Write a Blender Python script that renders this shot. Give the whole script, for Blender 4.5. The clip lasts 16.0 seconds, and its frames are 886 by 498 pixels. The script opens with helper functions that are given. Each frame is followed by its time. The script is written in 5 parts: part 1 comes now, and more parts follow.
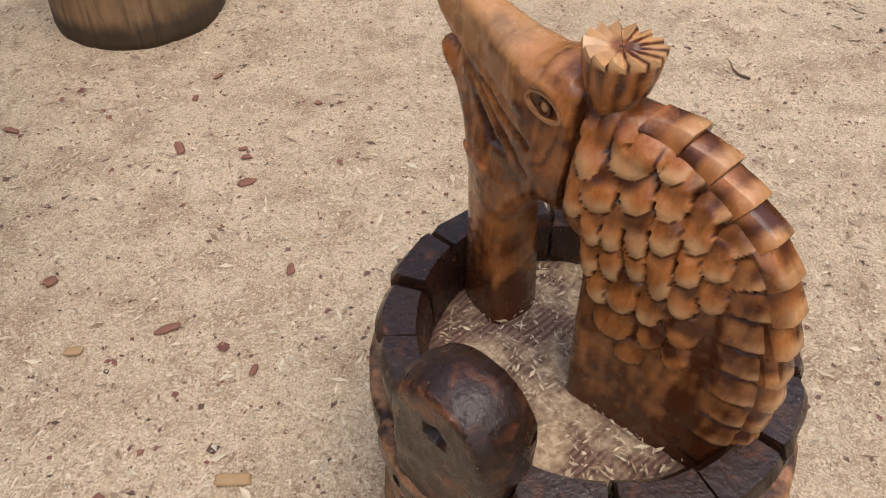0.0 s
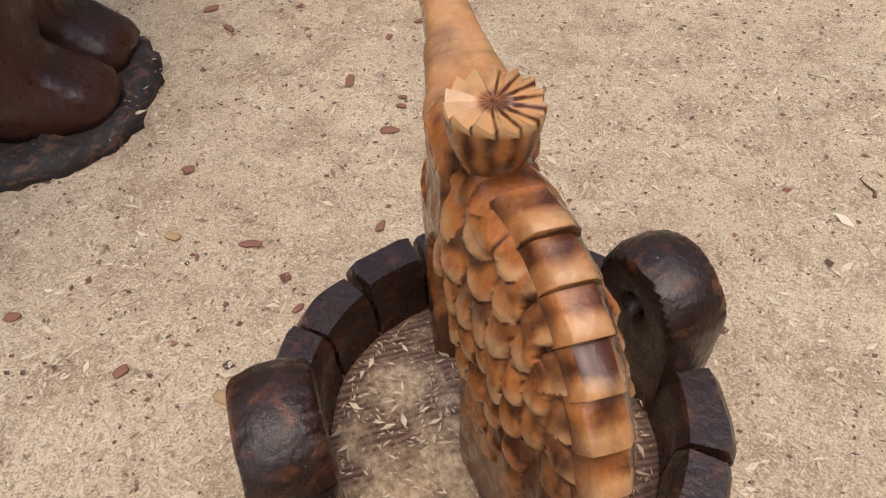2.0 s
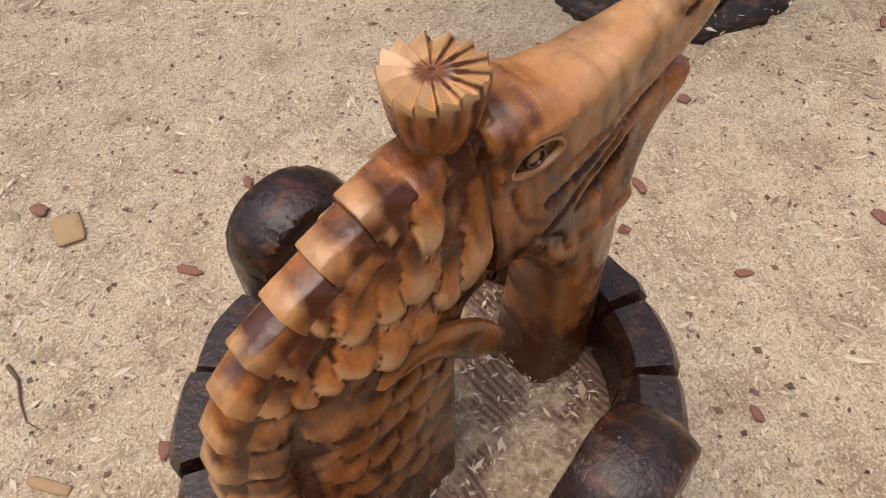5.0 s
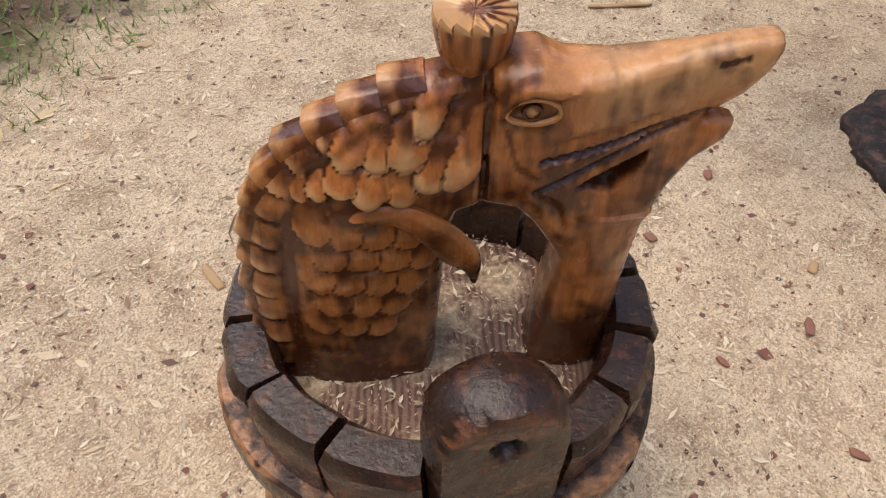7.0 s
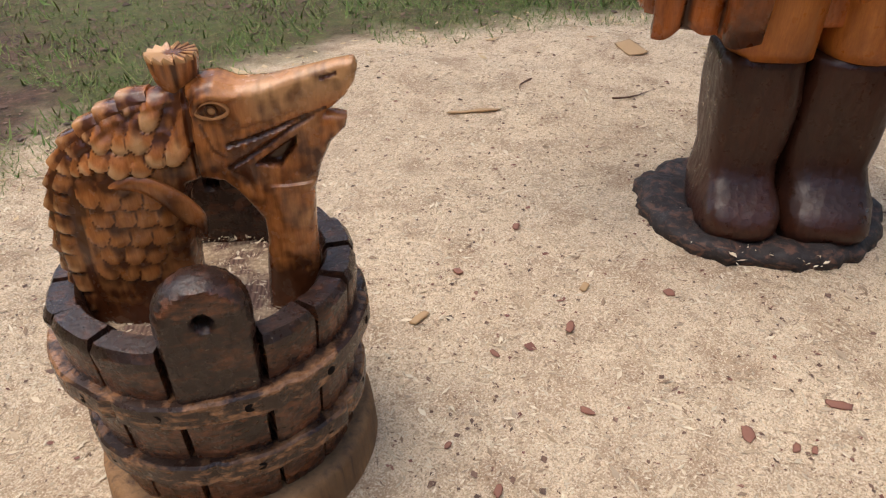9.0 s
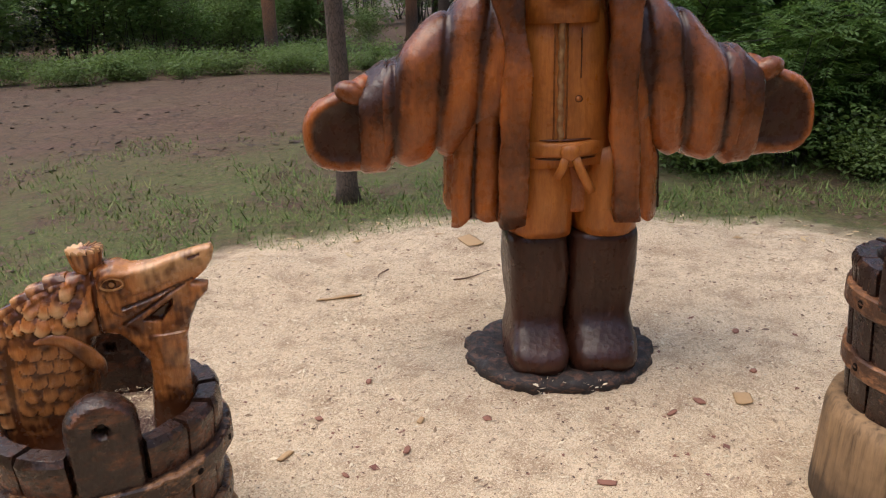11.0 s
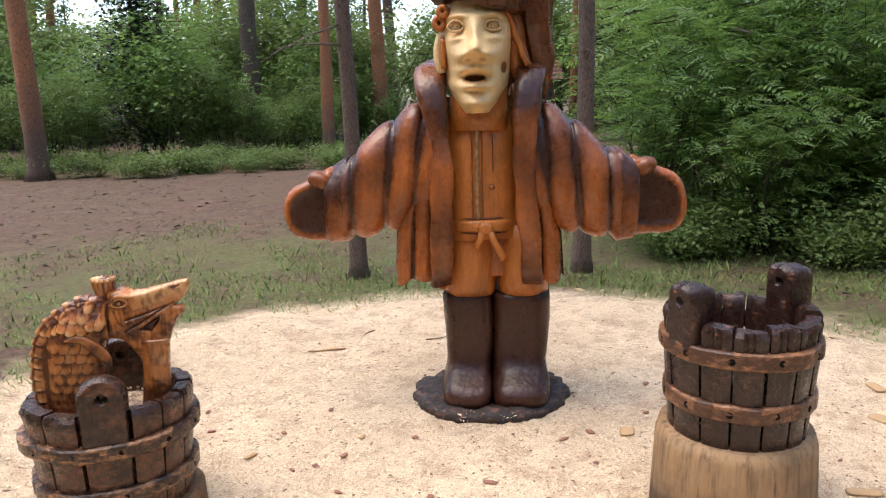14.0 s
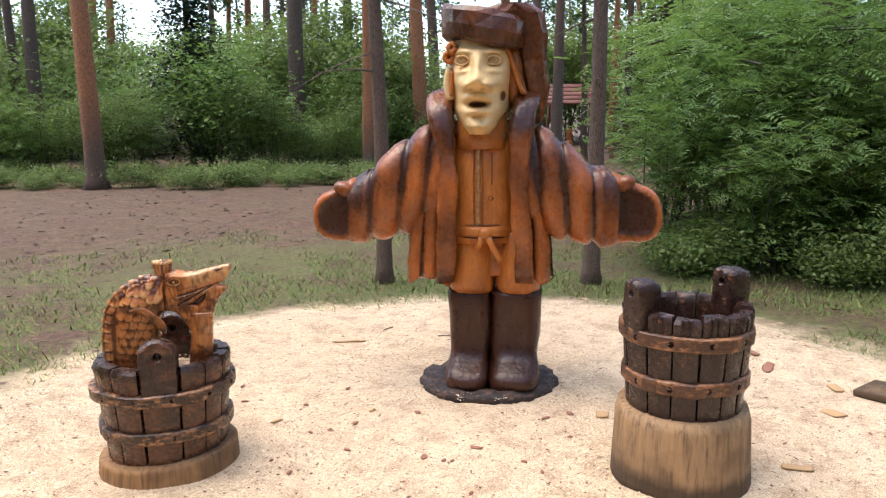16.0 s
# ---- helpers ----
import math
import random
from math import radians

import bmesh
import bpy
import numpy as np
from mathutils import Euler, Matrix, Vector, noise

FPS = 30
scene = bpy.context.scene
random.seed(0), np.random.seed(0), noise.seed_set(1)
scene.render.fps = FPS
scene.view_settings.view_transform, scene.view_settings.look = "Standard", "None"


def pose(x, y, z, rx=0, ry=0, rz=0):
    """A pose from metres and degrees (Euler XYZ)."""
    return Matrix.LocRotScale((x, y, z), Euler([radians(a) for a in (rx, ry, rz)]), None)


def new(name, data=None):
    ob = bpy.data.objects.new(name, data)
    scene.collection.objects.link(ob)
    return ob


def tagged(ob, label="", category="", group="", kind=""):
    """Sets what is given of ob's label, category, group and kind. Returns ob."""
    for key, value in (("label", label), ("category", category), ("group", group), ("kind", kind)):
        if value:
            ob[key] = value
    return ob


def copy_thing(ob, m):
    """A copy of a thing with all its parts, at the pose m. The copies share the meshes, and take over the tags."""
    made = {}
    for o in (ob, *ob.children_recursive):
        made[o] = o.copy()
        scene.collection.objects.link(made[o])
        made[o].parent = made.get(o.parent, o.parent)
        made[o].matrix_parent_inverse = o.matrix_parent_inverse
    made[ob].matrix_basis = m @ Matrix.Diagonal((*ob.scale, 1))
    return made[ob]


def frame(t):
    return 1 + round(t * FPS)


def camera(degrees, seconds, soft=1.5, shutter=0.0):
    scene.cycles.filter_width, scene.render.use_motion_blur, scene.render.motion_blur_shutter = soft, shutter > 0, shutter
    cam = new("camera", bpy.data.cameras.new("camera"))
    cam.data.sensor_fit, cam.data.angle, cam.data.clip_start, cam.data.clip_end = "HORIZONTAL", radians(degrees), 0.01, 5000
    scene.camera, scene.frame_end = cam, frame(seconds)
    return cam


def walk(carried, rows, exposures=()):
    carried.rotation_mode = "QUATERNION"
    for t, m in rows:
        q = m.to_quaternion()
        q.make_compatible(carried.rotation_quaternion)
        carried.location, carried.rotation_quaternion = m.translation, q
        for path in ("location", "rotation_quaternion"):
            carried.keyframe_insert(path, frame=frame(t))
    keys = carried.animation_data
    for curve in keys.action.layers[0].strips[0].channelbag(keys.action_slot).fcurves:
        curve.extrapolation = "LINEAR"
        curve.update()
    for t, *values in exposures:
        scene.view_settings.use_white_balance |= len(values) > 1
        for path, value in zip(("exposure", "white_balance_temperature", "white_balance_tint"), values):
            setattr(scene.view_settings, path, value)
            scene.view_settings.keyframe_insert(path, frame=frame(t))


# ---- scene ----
cam = camera(61.2, 16.0, soft=1.2)
METRES, EYE, TILT, LEAN, TURN = 5.137, 1.5, 0.0, 0.0, 0.0
ROWS = [
    (0.0, 0.0, 0.0, 0.0, 0.5, -44.76, -0.5),
    (0.5, 0.032, 0.0079, -0.0001, 4.91, -45.11, 0.0),
    (1.0, 0.0571, 0.0077, 0.0043, 12.45, -45.72, 0.45),
    (1.5, 0.0724, 0.0191, 0.0027, 17.5, -45.79, 1.87),
    (2.0, 0.0854, 0.0486, -0.0019, 27.8, -47.8, 1.39),
    (2.5, 0.0931, 0.0709, 0.0006, 35.22, -49.29, 1.47),
    (3.0, 0.1067, 0.0908, -0.0027, 45.76, -50.22, 1.98),
    (3.5, 0.1334, 0.1153, -0.0023, 61.48, -49.95, 2.26),
    (4.0, 0.1423, 0.1301, -0.0023, 70.48, -49.81, 3.18),
    (4.5, 0.1408, 0.1505, -0.0079, 82.37, -49.89, 0.72),
    (5.0, 0.1375, 0.1617, -0.0099, 93.66, -50.92, 1.97),
    (7.5, 0.1754, 0.2704, -0.0026, 133.3, -43.18, 0.36),
    (8.0, 0.1867, 0.3069, 0.0042, 134.01, -40.59, 3.35),
    (8.5, 0.1836, 0.3622, 0.0035, 134.77, -39.03, 0.86),
    (9.0, 0.1876, 0.3981, 0.0094, 128.43, -34.34, 0.77),
    (9.5, 0.2158, 0.429, 0.0189, 125.83, -29.97, 1.35),
    (10.0, 0.2388, 0.4573, 0.0275, 122.47, -25.63, 1.76),
    (12.5, 0.3182, 0.624, 0.0467, 121.78, -14.19, 2.03),
    (13.0, 0.3297, 0.6597, 0.0469, 123.05, -13.5, 1.75),
    (13.5, 0.3403, 0.6968, 0.0486, 124.56, -12.95, 1.16),
    (14.0, 0.3593, 0.7174, 0.0491, 125.25, -11.35, 1.64),
    (14.5, 0.387, 0.7413, 0.0475, 125.87, -11.61, 1.03),
    (15.0, 0.4075, 0.7643, 0.0499, 125.93, -9.91, 1.35),
    (15.5, 0.4207, 0.7954, 0.0506, 127.65, -9.57, 0.74),
    (16.0, 0.4372, 0.8261, 0.0506, 128.54, -9.75, 0.52),
]
EXPOSURES = [(0.0, 0.88, 6780, 10), (5.0, 0.92, 6850, 10), (7.5, 1.08, 6850, 10), (10.2, 1.12, 6850, 10), (12.5, 1.48, 6700, 10), (14.0, 1.76, 6750, 10), (16.0, 1.9, 6800, 10)]
walk(cam, [(t, pose(0, 0, EYE, TILT, LEAN, TURN) @ pose(METRES * x, METRES * y, METRES * z, 90 + pitch, roll, yaw)) for t, x, y, z, yaw, pitch, roll in ROWS], EXPOSURES)

# ---- world and sun: bright overcast daylight in a forest clearing ----
SUN_EL, SUN_AZ = 74.0, 150.0
world = bpy.data.worlds.new("sky")
scene.world = world
world.use_nodes = True
wn, wl = world.node_tree.nodes, world.node_tree.links
sky = wn.new("ShaderNodeTexSky")
sky.sky_type, sky.sun_disc = "NISHITA", False
sky.sun_elevation, sky.sun_rotation = radians(SUN_EL), radians(SUN_AZ)
sky.air_density, sky.dust_density, sky.ozone_density = 1.0, 2.0, 1.0
wl.new(sky.outputs[0], wn["Background"].inputs[0])
wn["Background"].inputs[1].default_value = 0.15
sun = new("sun", bpy.data.lights.new("sun", "SUN"))
sun.data.energy, sun.data.angle, sun.data.color = 1.0, radians(60), (1.0, 0.92, 0.82)
sun.rotation_euler = (radians(90 - SUN_EL), 0, radians(180 - SUN_AZ))


# ---- materials ----
class Mat:
    """A small builder of procedural node materials."""

    def __init__(self, name, rough=0.6):
        self.m = bpy.data.materials.new(name)
        self.m.use_nodes = True
        self.n, self.l = self.m.node_tree.nodes, self.m.node_tree.links
        self.b = self.n["Principled BSDF"]
        self.b.inputs["Roughness"].default_value = rough
        self.tc = self.n.new("ShaderNodeTexCoord")
        self.bumped = None

    def coord(self, kind="Object", scale=(1, 1, 1)):
        mp = self.n.new("ShaderNodeMapping")
        mp.inputs["Scale"].default_value = scale
        self.l.new(self.tc.outputs[kind], mp.inputs[0])
        return mp.outputs[0]

    def world(self, scale=(1, 1, 1)):
        g = self.n.new("ShaderNodeNewGeometry")
        mp = self.n.new("ShaderNodeMapping")
        mp.inputs["Scale"].default_value = scale
        self.l.new(g.outputs["Position"], mp.inputs[0])
        return mp.outputs[0]

    def noise(self, vec, scale, detail=4, rough=0.55, warp=0.0):
        t = self.n.new("ShaderNodeTexNoise")
        t.inputs["Scale"].default_value, t.inputs["Detail"].default_value = scale, detail
        t.inputs["Roughness"].default_value, t.inputs["Distortion"].default_value = rough, warp
        self.l.new(vec, t.inputs["Vector"])
        return t.outputs[0]

    def voronoi(self, vec, scale, out="Distance", feature="F1"):
        t = self.n.new("ShaderNodeTexVoronoi")
        t.feature = feature
        t.inputs["Scale"].default_value = scale
        self.l.new(vec, t.inputs["Vector"])
        return t.outputs[out]

    def wave(self, vec, scale, distort=4, detail=3):
        t = self.n.new("ShaderNodeTexWave")
        t.inputs["Scale"].default_value, t.inputs["Distortion"].default_value, t.inputs["Detail"].default_value = scale, distort, detail
        self.l.new(vec, t.inputs["Vector"])
        return t.outputs["Fac"]

    def ramp(self, fac, *stops):
        r = self.n.new("ShaderNodeValToRGB")
        els = r.color_ramp.elements
        while len(els) < len(stops):
            els.new(0.5)
        for e, (p, c) in zip(els, stops):
            e.position = p
            e.color = (c, c, c, 1) if isinstance(c, (int, float)) else (*c, 1)
        self.l.new(fac, r.inputs[0])
        return r.outputs[0]

    def mix(self, fac, a, b, mode="MIX"):
        x = self.n.new("ShaderNodeMix")
        x.data_type, x.blend_type = "RGBA", mode
        for sock, v in ((x.inputs[0], fac), (x.inputs[6], a), (x.inputs[7], b)):
            if isinstance(v, (int, float)):
                sock.default_value = v
            elif isinstance(v, tuple):
                sock.default_value = (*v, 1)
            else:
                self.l.new(v, sock)
        return x.outputs[2]

    def math(self, op, a, b=0.0):
        x = self.n.new("ShaderNodeMath")
        x.operation = op
        for sock, v in ((x.inputs[0], a), (x.inputs[1], b)):
            if isinstance(v, (int, float)):
                sock.default_value = v
            else:
                self.l.new(v, sock)
        return x.outputs[0]

    def attribute(self, name):
        a = self.n.new("ShaderNodeAttribute")
        a.attribute_name = name
        return a.outputs["Fac"]

    def island(self):
        return self.n.new("ShaderNodeNewGeometry").outputs["Random Per Island"]

    def object_random(self):
        return self.n.new("ShaderNodeObjectInfo").outputs["Random"]

    def color(self, v):
        if isinstance(v, tuple):
            self.b.inputs["Base Color"].default_value = (*v, 1)
        else:
            self.l.new(v, self.b.inputs["Base Color"])
        return self

    def rough(self, v):
        self.l.new(v, self.b.inputs["Roughness"])
        return self

    def bump(self, h, strength=0.3, dist=0.01):
        x = self.n.new("ShaderNodeBump")
        x.inputs["Strength"].default_value, x.inputs["Distance"].default_value = strength, dist
        self.l.new(h, x.inputs["Height"])
        if self.bumped:
            self.l.new(self.bumped, x.inputs["Normal"])
        self.bumped = x.outputs[0]
        self.l.new(self.bumped, self.b.inputs["Normal"])
        return self


def stained_wood(name, light, mid, burnt, rough=0.38, grain_axis=2, patch=9.0, lo=0.35, hi=0.62, blot=0.6, edge=(0.22, 0.74), lacquer=0.25):
    """Carved softwood, stained and torched: grain, burnt patches, and an attribute for burnt carving lines and the
    shade painted into them.
    """
    k = Mat(name, rough)
    sc = [14, 14, 14]
    sc[grain_axis] = 1.6
    o = k.coord()
    g = k.noise(k.coord(scale=tuple(sc)), 6, 5, 0.65, 0.6)
    grain = k.ramp(g, (0.3, mid), (0.62, light))
    fine = k.noise(k.coord(scale=tuple(3 * s for s in sc)), 8, 3, 0.6)
    grain = k.mix(0.4, grain, k.ramp(fine, (0.3, mid), (0.7, light)))
    ps = [1.0, 1.0, 1.0]
    ps[grain_axis] = 0.5
    grain = k.mix(k.math("MULTIPLY", k.attribute("pale"), 0.75), grain, tuple(min(1.0, f * v) for f, v in zip((1.25, 1.95, 3.2), light)))
    p = k.ramp(k.noise(k.coord(scale=tuple(ps)), patch, 5, 0.62, 0.5), (lo, 0.0), (hi, 1.0))
    c = k.mix(k.math("MULTIPLY", p, blot), grain, burnt)
    ch = k.math("ADD", k.attribute("char_shade"), k.math("MULTIPLY", k.math("SUBTRACT", k.noise(o, 40, 3), 0.5), 0.5))
    c = k.mix(k.ramp(ch, (edge[0], 0.0), (edge[1], 1.0)), c, burnt)
    k.color(c)
    k.rough(k.ramp(k.noise(o, 25, 3), (0.3, rough - 0.1), (0.7, rough + 0.15)))
    k.b.inputs["Specular IOR Level"].default_value = 0.4
    k.b.inputs["Coat Weight"].default_value, k.b.inputs["Coat Roughness"].default_value = lacquer, 0.16
    k.bump(g, 0.25, 0.004)
    k.bump(k.voronoi(k.coord(scale=tuple(1.3 * v for v in ps)), 26), 0.22, 0.010)
    k.bump(k.noise(o, 22, 3, 0.5), 0.3, 0.012)
    return k.m


M_PIKE = stained_wood("honey_carved_pine", (0.53, 0.190, 0.052), (0.33, 0.088, 0.020), (0.095, 0.027, 0.009), 0.20, 2, 17.0, 0.50, 0.70, 0.32, (0.26, 0.74), 0.2)
M_COAT = stained_wood("brown_stained_pine", (0.48, 0.138, 0.030), (0.28, 0.068, 0.016), (0.054, 0.0175, 0.0085), 0.28, 2, 4.5, 0.44, 0.72, 0.6, (0.14, 0.80), 0.12)
M_SHIRT = stained_wood("amber_stained_pine", (0.56, 0.190, 0.038), (0.38, 0.105, 0.018), (0.10, 0.026, 0.008), 0.36, 2, 6.0, 0.46, 0.75, 0.6, (0.24, 0.76), 0.1)
M_FACE = stained_wood("pale_carved_pine", (0.80, 0.56, 0.28), (0.68, 0.42, 0.17), (0.26, 0.10, 0.03), 0.5, 2, 5.0, 0.55, 0.9)
M_BOOT = stained_wood("dark_stained_pine", (0.070, 0.021, 0.010), (0.038, 0.012, 0.007), (0.014, 0.007, 0.005), 0.32, 2, 5.0, 0.4, 0.7, 0.6, (0.22, 0.74), 0.0)


def charred(name, warm, base=(0.021, 0.0105, 0.0085), lo=0.56, hi=0.70, rough=0.30):
    """Torched, almost black wood with brown wood showing where the charring is rubbed off, and sawdust specks."""
    k = Mat(name, rough)
    k.b.inputs["Specular IOR Level"].default_value = 0.5
    o = k.coord()
    n = k.noise(k.coord(scale=(4, 4, 9)), 6, 5, 0.6, 0.5)
    brown = k.mix(k.noise(k.coord(scale=(8, 8, 2)), 12, 4), warm, tuple(0.45 * v for v in warm))
    c = k.mix(k.ramp(n, (lo, 0.0), (hi, 1.0)), base, brown)
    scratch = k.noise(k.coord(scale=(1, 1, 2.2)), 34, 4, 0.6)
    rub = k.math("ADD", k.attribute("worn"), k.math("MULTIPLY", k.math("SUBTRACT", scratch, 0.5), 2.4))
    c = k.mix(k.ramp(rub, (0.40, 0.0), (0.95, 0.9)), c, k.mix(k.ramp(scratch, (0.5, 0.0), (0.62, 0.55)), brown, tuple(1.5 * v for v in warm)))
    speck = k.ramp(k.noise(o, 190, 2, 0.6), (0.70, 0.0), (0.76, 1.0))
    c = k.mix(k.math("MULTIPLY", speck, 0.6), c, (0.45, 0.36, 0.26))
    k.color(c)
    k.rough(k.ramp(k.noise(o, 30, 4), (0.3, rough - 0.12), (0.7, rough + 0.22)))
    k.bump(k.noise(k.coord(scale=(9, 9, 3)), 9, 5, 0.65), 0.35, 0.010)
    k.bump(k.noise(o, 110, 3), 0.18, 0.003)
    return k.m


M_CHAR = charred("charred_wood", (0.165, 0.058, 0.026), (0.029, 0.0130, 0.0088), 0.53, 0.72, 0.22)
M_CHAR_WORN = charred("charred_wood_with_scratches", (0.22, 0.095, 0.050), (0.028, 0.012, 0.0085), 0.62, 0.80, 0.24)
M_HOOP = charred("scorched_hoop_wood", (0.33, 0.145, 0.064), (0.070, 0.028, 0.014), 0.50, 0.72, 0.40)
M_HOOP_DARK = charred("charred_hoop_wood", (0.38, 0.180, 0.084), (0.036, 0.015, 0.009), 0.52, 0.66, 0.27)
M_PLINTH = charred("charred_plinth_wood", (0.15, 0.068, 0.042), (0.022, 0.015, 0.013), 0.5, 0.64, 0.65)


def log_wood(name, a, b, foot=0.85):
    k = Mat(name, 0.75)
    streak = k.noise(k.coord(scale=(9, 9, 0.7)), 5, 5, 0.65, 0.3)
    c = k.ramp(streak, (0.28, b), (0.5, a), (0.72, tuple(min(1, 1.25 * v) for v in a)))
    c = k.mix(k.ramp(k.noise(k.coord(), 5, 4), (0.45, 0.0), (0.7, 0.6)), c, tuple(0.55 * v for v in b))
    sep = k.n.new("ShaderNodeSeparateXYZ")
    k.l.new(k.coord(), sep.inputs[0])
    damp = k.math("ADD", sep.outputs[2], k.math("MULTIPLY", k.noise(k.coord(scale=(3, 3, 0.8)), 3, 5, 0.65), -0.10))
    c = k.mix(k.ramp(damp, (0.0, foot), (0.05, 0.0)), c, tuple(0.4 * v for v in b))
    k.color(c)
    k.bump(streak, 0.5, 0.012)
    k.bump(k.noise(k.coord(scale=(40, 40, 3)), 6, 3), 0.3, 0.004)
    return k.m


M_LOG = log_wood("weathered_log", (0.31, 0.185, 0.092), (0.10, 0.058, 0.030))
M_LOGBASE = log_wood("brown_log", (0.29, 0.150, 0.062), (0.09, 0.045, 0.022), 0.0)


def ground_material():
    """Pale sand with sawdust in a round clearing; thin grass on its edge; brown needle litter beyond."""
    k = Mat("forest_ground", 0.9)
    w = k.world()
    sand = k.ramp(k.noise(w, 1.3, 5, 0.6), (0.3, (0.57, 0.412, 0.262)), (0.7, (0.76, 0.575, 0.380)))
    fibre = k.noise(k.world((90, 240, 1)), 1, 3, 0.6, 1.5)
    fibre2 = k.noise(k.world((260, 80, 1)), 1, 3, 0.6, 1.5)
    dust = k.math("MAXIMUM", fibre, fibre2)
    sand = k.mix(k.ramp(dust, (0.5, 0.0), (0.72, 0.75)), sand, (0.74, 0.61, 0.44))
    sand = k.mix(k.ramp(k.noise(w, 5, 5, 0.65), (0.47, 0.0), (0.64, 0.78)), sand, (0.37, 0.235, 0.140))
    sand = k.mix(k.ramp(k.noise(w, 21, 5, 0.7), (0.52, 0.0), (0.68, 0.55)), sand, (0.33, 0.205, 0.125))
    grain = k.noise(w, 165, 3, 0.6)
    sand = k.mix(k.ramp(grain, (0.52, 0.0), (0.64, 0.68)), sand, (0.88, 0.76, 0.57))
    sand = k.mix(k.ramp(grain, (0.34, 0.75), (0.46, 0.0)), sand, (0.28, 0.175, 0.105))
    grit = k.ramp(k.noise(w, 62, 5, 0.75), (0.34, 1.0), (0.45, 0.0))
    sand = k.mix(k.math("MULTIPLY", grit, 0.8), sand, (0.26, 0.165, 0.10))
    litter = k.ramp(k.noise(w, 11, 8, 0.8), (0.36, (0.030, 0.016, 0.010)), (0.52, (0.098, 0.046, 0.026)), (0.72, (0.23, 0.13, 0.078)))
    litter = k.mix(k.ramp(k.noise(w, 38, 4, 0.7), (0.5, 0.0), (0.66, 0.8)), litter, (0.035, 0.020, 0.014))
    litter = k.mix(k.ramp(k.noise(w, 2.3, 7, 0.7), (0.5, 0.0), (0.72, 0.75)), litter, (0.165, 0.098, 0.062))
    grass = k.ramp(k.noise(w, 14, 6, 0.75), (0.3, (0.034, 0.056, 0.011)), (0.55, (0.105, 0.122, 0.028)), (0.75, (0.25, 0.185, 0.085)))
    vm = k.n.new("ShaderNodeVectorMath")
    vm.operation = "DISTANCE"
    k.l.new(w, vm.inputs[0])
    vm.inputs[1].default_value = (-1.0, 2.0, 0.0)
    r = k.math("ADD", vm.outputs["Value"], k.math("MULTIPLY", k.math("SUBTRACT", k.noise(w, 1.1, 6, 0.65), 0.5), 1.6))
    rr = k.ramp(k.math("DIVIDE", r, 20.0), (0.160, 0.0), (0.185, 1.0))
    far = k.ramp(k.math("DIVIDE", r, 20.0), (0.27, 0.0), (0.46, 1.0))
    patches = k.ramp(k.noise(w, 0.7, 7, 0.72), (0.38, 0.0), (0.56, 1.0))
    turf = k.mix(k.math("MULTIPLY", k.math("MULTIPLY", k.math("SUBTRACT", 1.15, far), patches), 0.72), litter, grass)
    k.color(k.mix(rr, sand, turf))
    k.bump(k.noise(w, 3.5, 5, 0.6), 0.35, 0.06)
    k.bump(k.math("ADD", dust, k.noise(w, 120, 3, 0.6)), 0.8, 0.0065)
    return k.m


M_GROUND = ground_material()


def loose(name, cols, rough=0.8):
    """Small loose pieces, each of its own tone."""
    k = Mat(name, rough)
    n = len(cols)
    k.color(k.mix(k.math("MULTIPLY", k.noise(k.coord(), 60, 3), 0.4), k.ramp(k.island(), *[(i / max(1, n - 1), c) for i, c in enumerate(cols)]), tuple(0.4 * v for v in cols[0])))
    return k.m


M_SAWDUST = loose("sawdust", [(0.44, 0.31, 0.19), (0.70, 0.54, 0.36), (0.90, 0.77, 0.56), (0.24, 0.145, 0.085)])
M_DARKBITS = loose("needle_litter", [(0.12, 0.065, 0.042), (0.22, 0.125, 0.085), (0.08, 0.05, 0.036)])
M_CONE = loose("dark_cone", [(0.045, 0.026, 0.018), (0.075, 0.042, 0.028), (0.03, 0.02, 0.014)])
M_BARKBIT = loose("pine_bark_flake", [(0.25, 0.095, 0.065), (0.18, 0.07, 0.05), (0.30, 0.13, 0.085)], 0.75)
M_CHIP = loose("fresh_wood_chip", [(0.62, 0.42, 0.22), (0.72, 0.55, 0.33), (0.45, 0.27, 0.13)])
M_GRASS = loose("grass", [(0.085, 0.155, 0.022), (0.15, 0.23, 0.042), (0.32, 0.30, 0.11)], 0.7)


# ---- building helpers ----
def link(name, bm, mats, parent=None, label="", smooth=True):
    me = bpy.data.meshes.new(name)
    bm.normal_update()
    for f in bm.faces:
        f.smooth = smooth
    bm.to_mesh(me)
    bm.free()
    for m in mats if isinstance(mats, (list, tuple)) else [mats]:
        me.materials.append(m)
    ob = new(name, me)
    if parent:
        ob.parent = parent
    if label:
        ob["label"] = label
    return ob


def part(name, bm, material, parent, label="", smooth=True):
    ob = link(name, bm, material, parent, label, smooth)
    if name in ("stave", "handle", "hoop"):
        ob.data.set_sharp_from_angle(angle=radians(34))
    return ob


def empty(name, m, label, category, group="", kind=""):
    ob = new(name)
    ob.matrix_basis = m
    ob.empty_display_size = 0.1
    return tagged(ob, label, category, group, kind)


def attr(bm, name):
    return bm.verts.layers.float.get(name) or bm.verts.layers.float.new(name)


def rough_up(bm, amount, scale, verts=None, seed=0.0):
    """Uneven, hand-cut surface."""
    bm.normal_update()
    for v in verts or bm.verts:
        v.co += v.normal * amount * noise.noise(v.co * scale + Vector((seed, seed * 1.7, 3.1)))


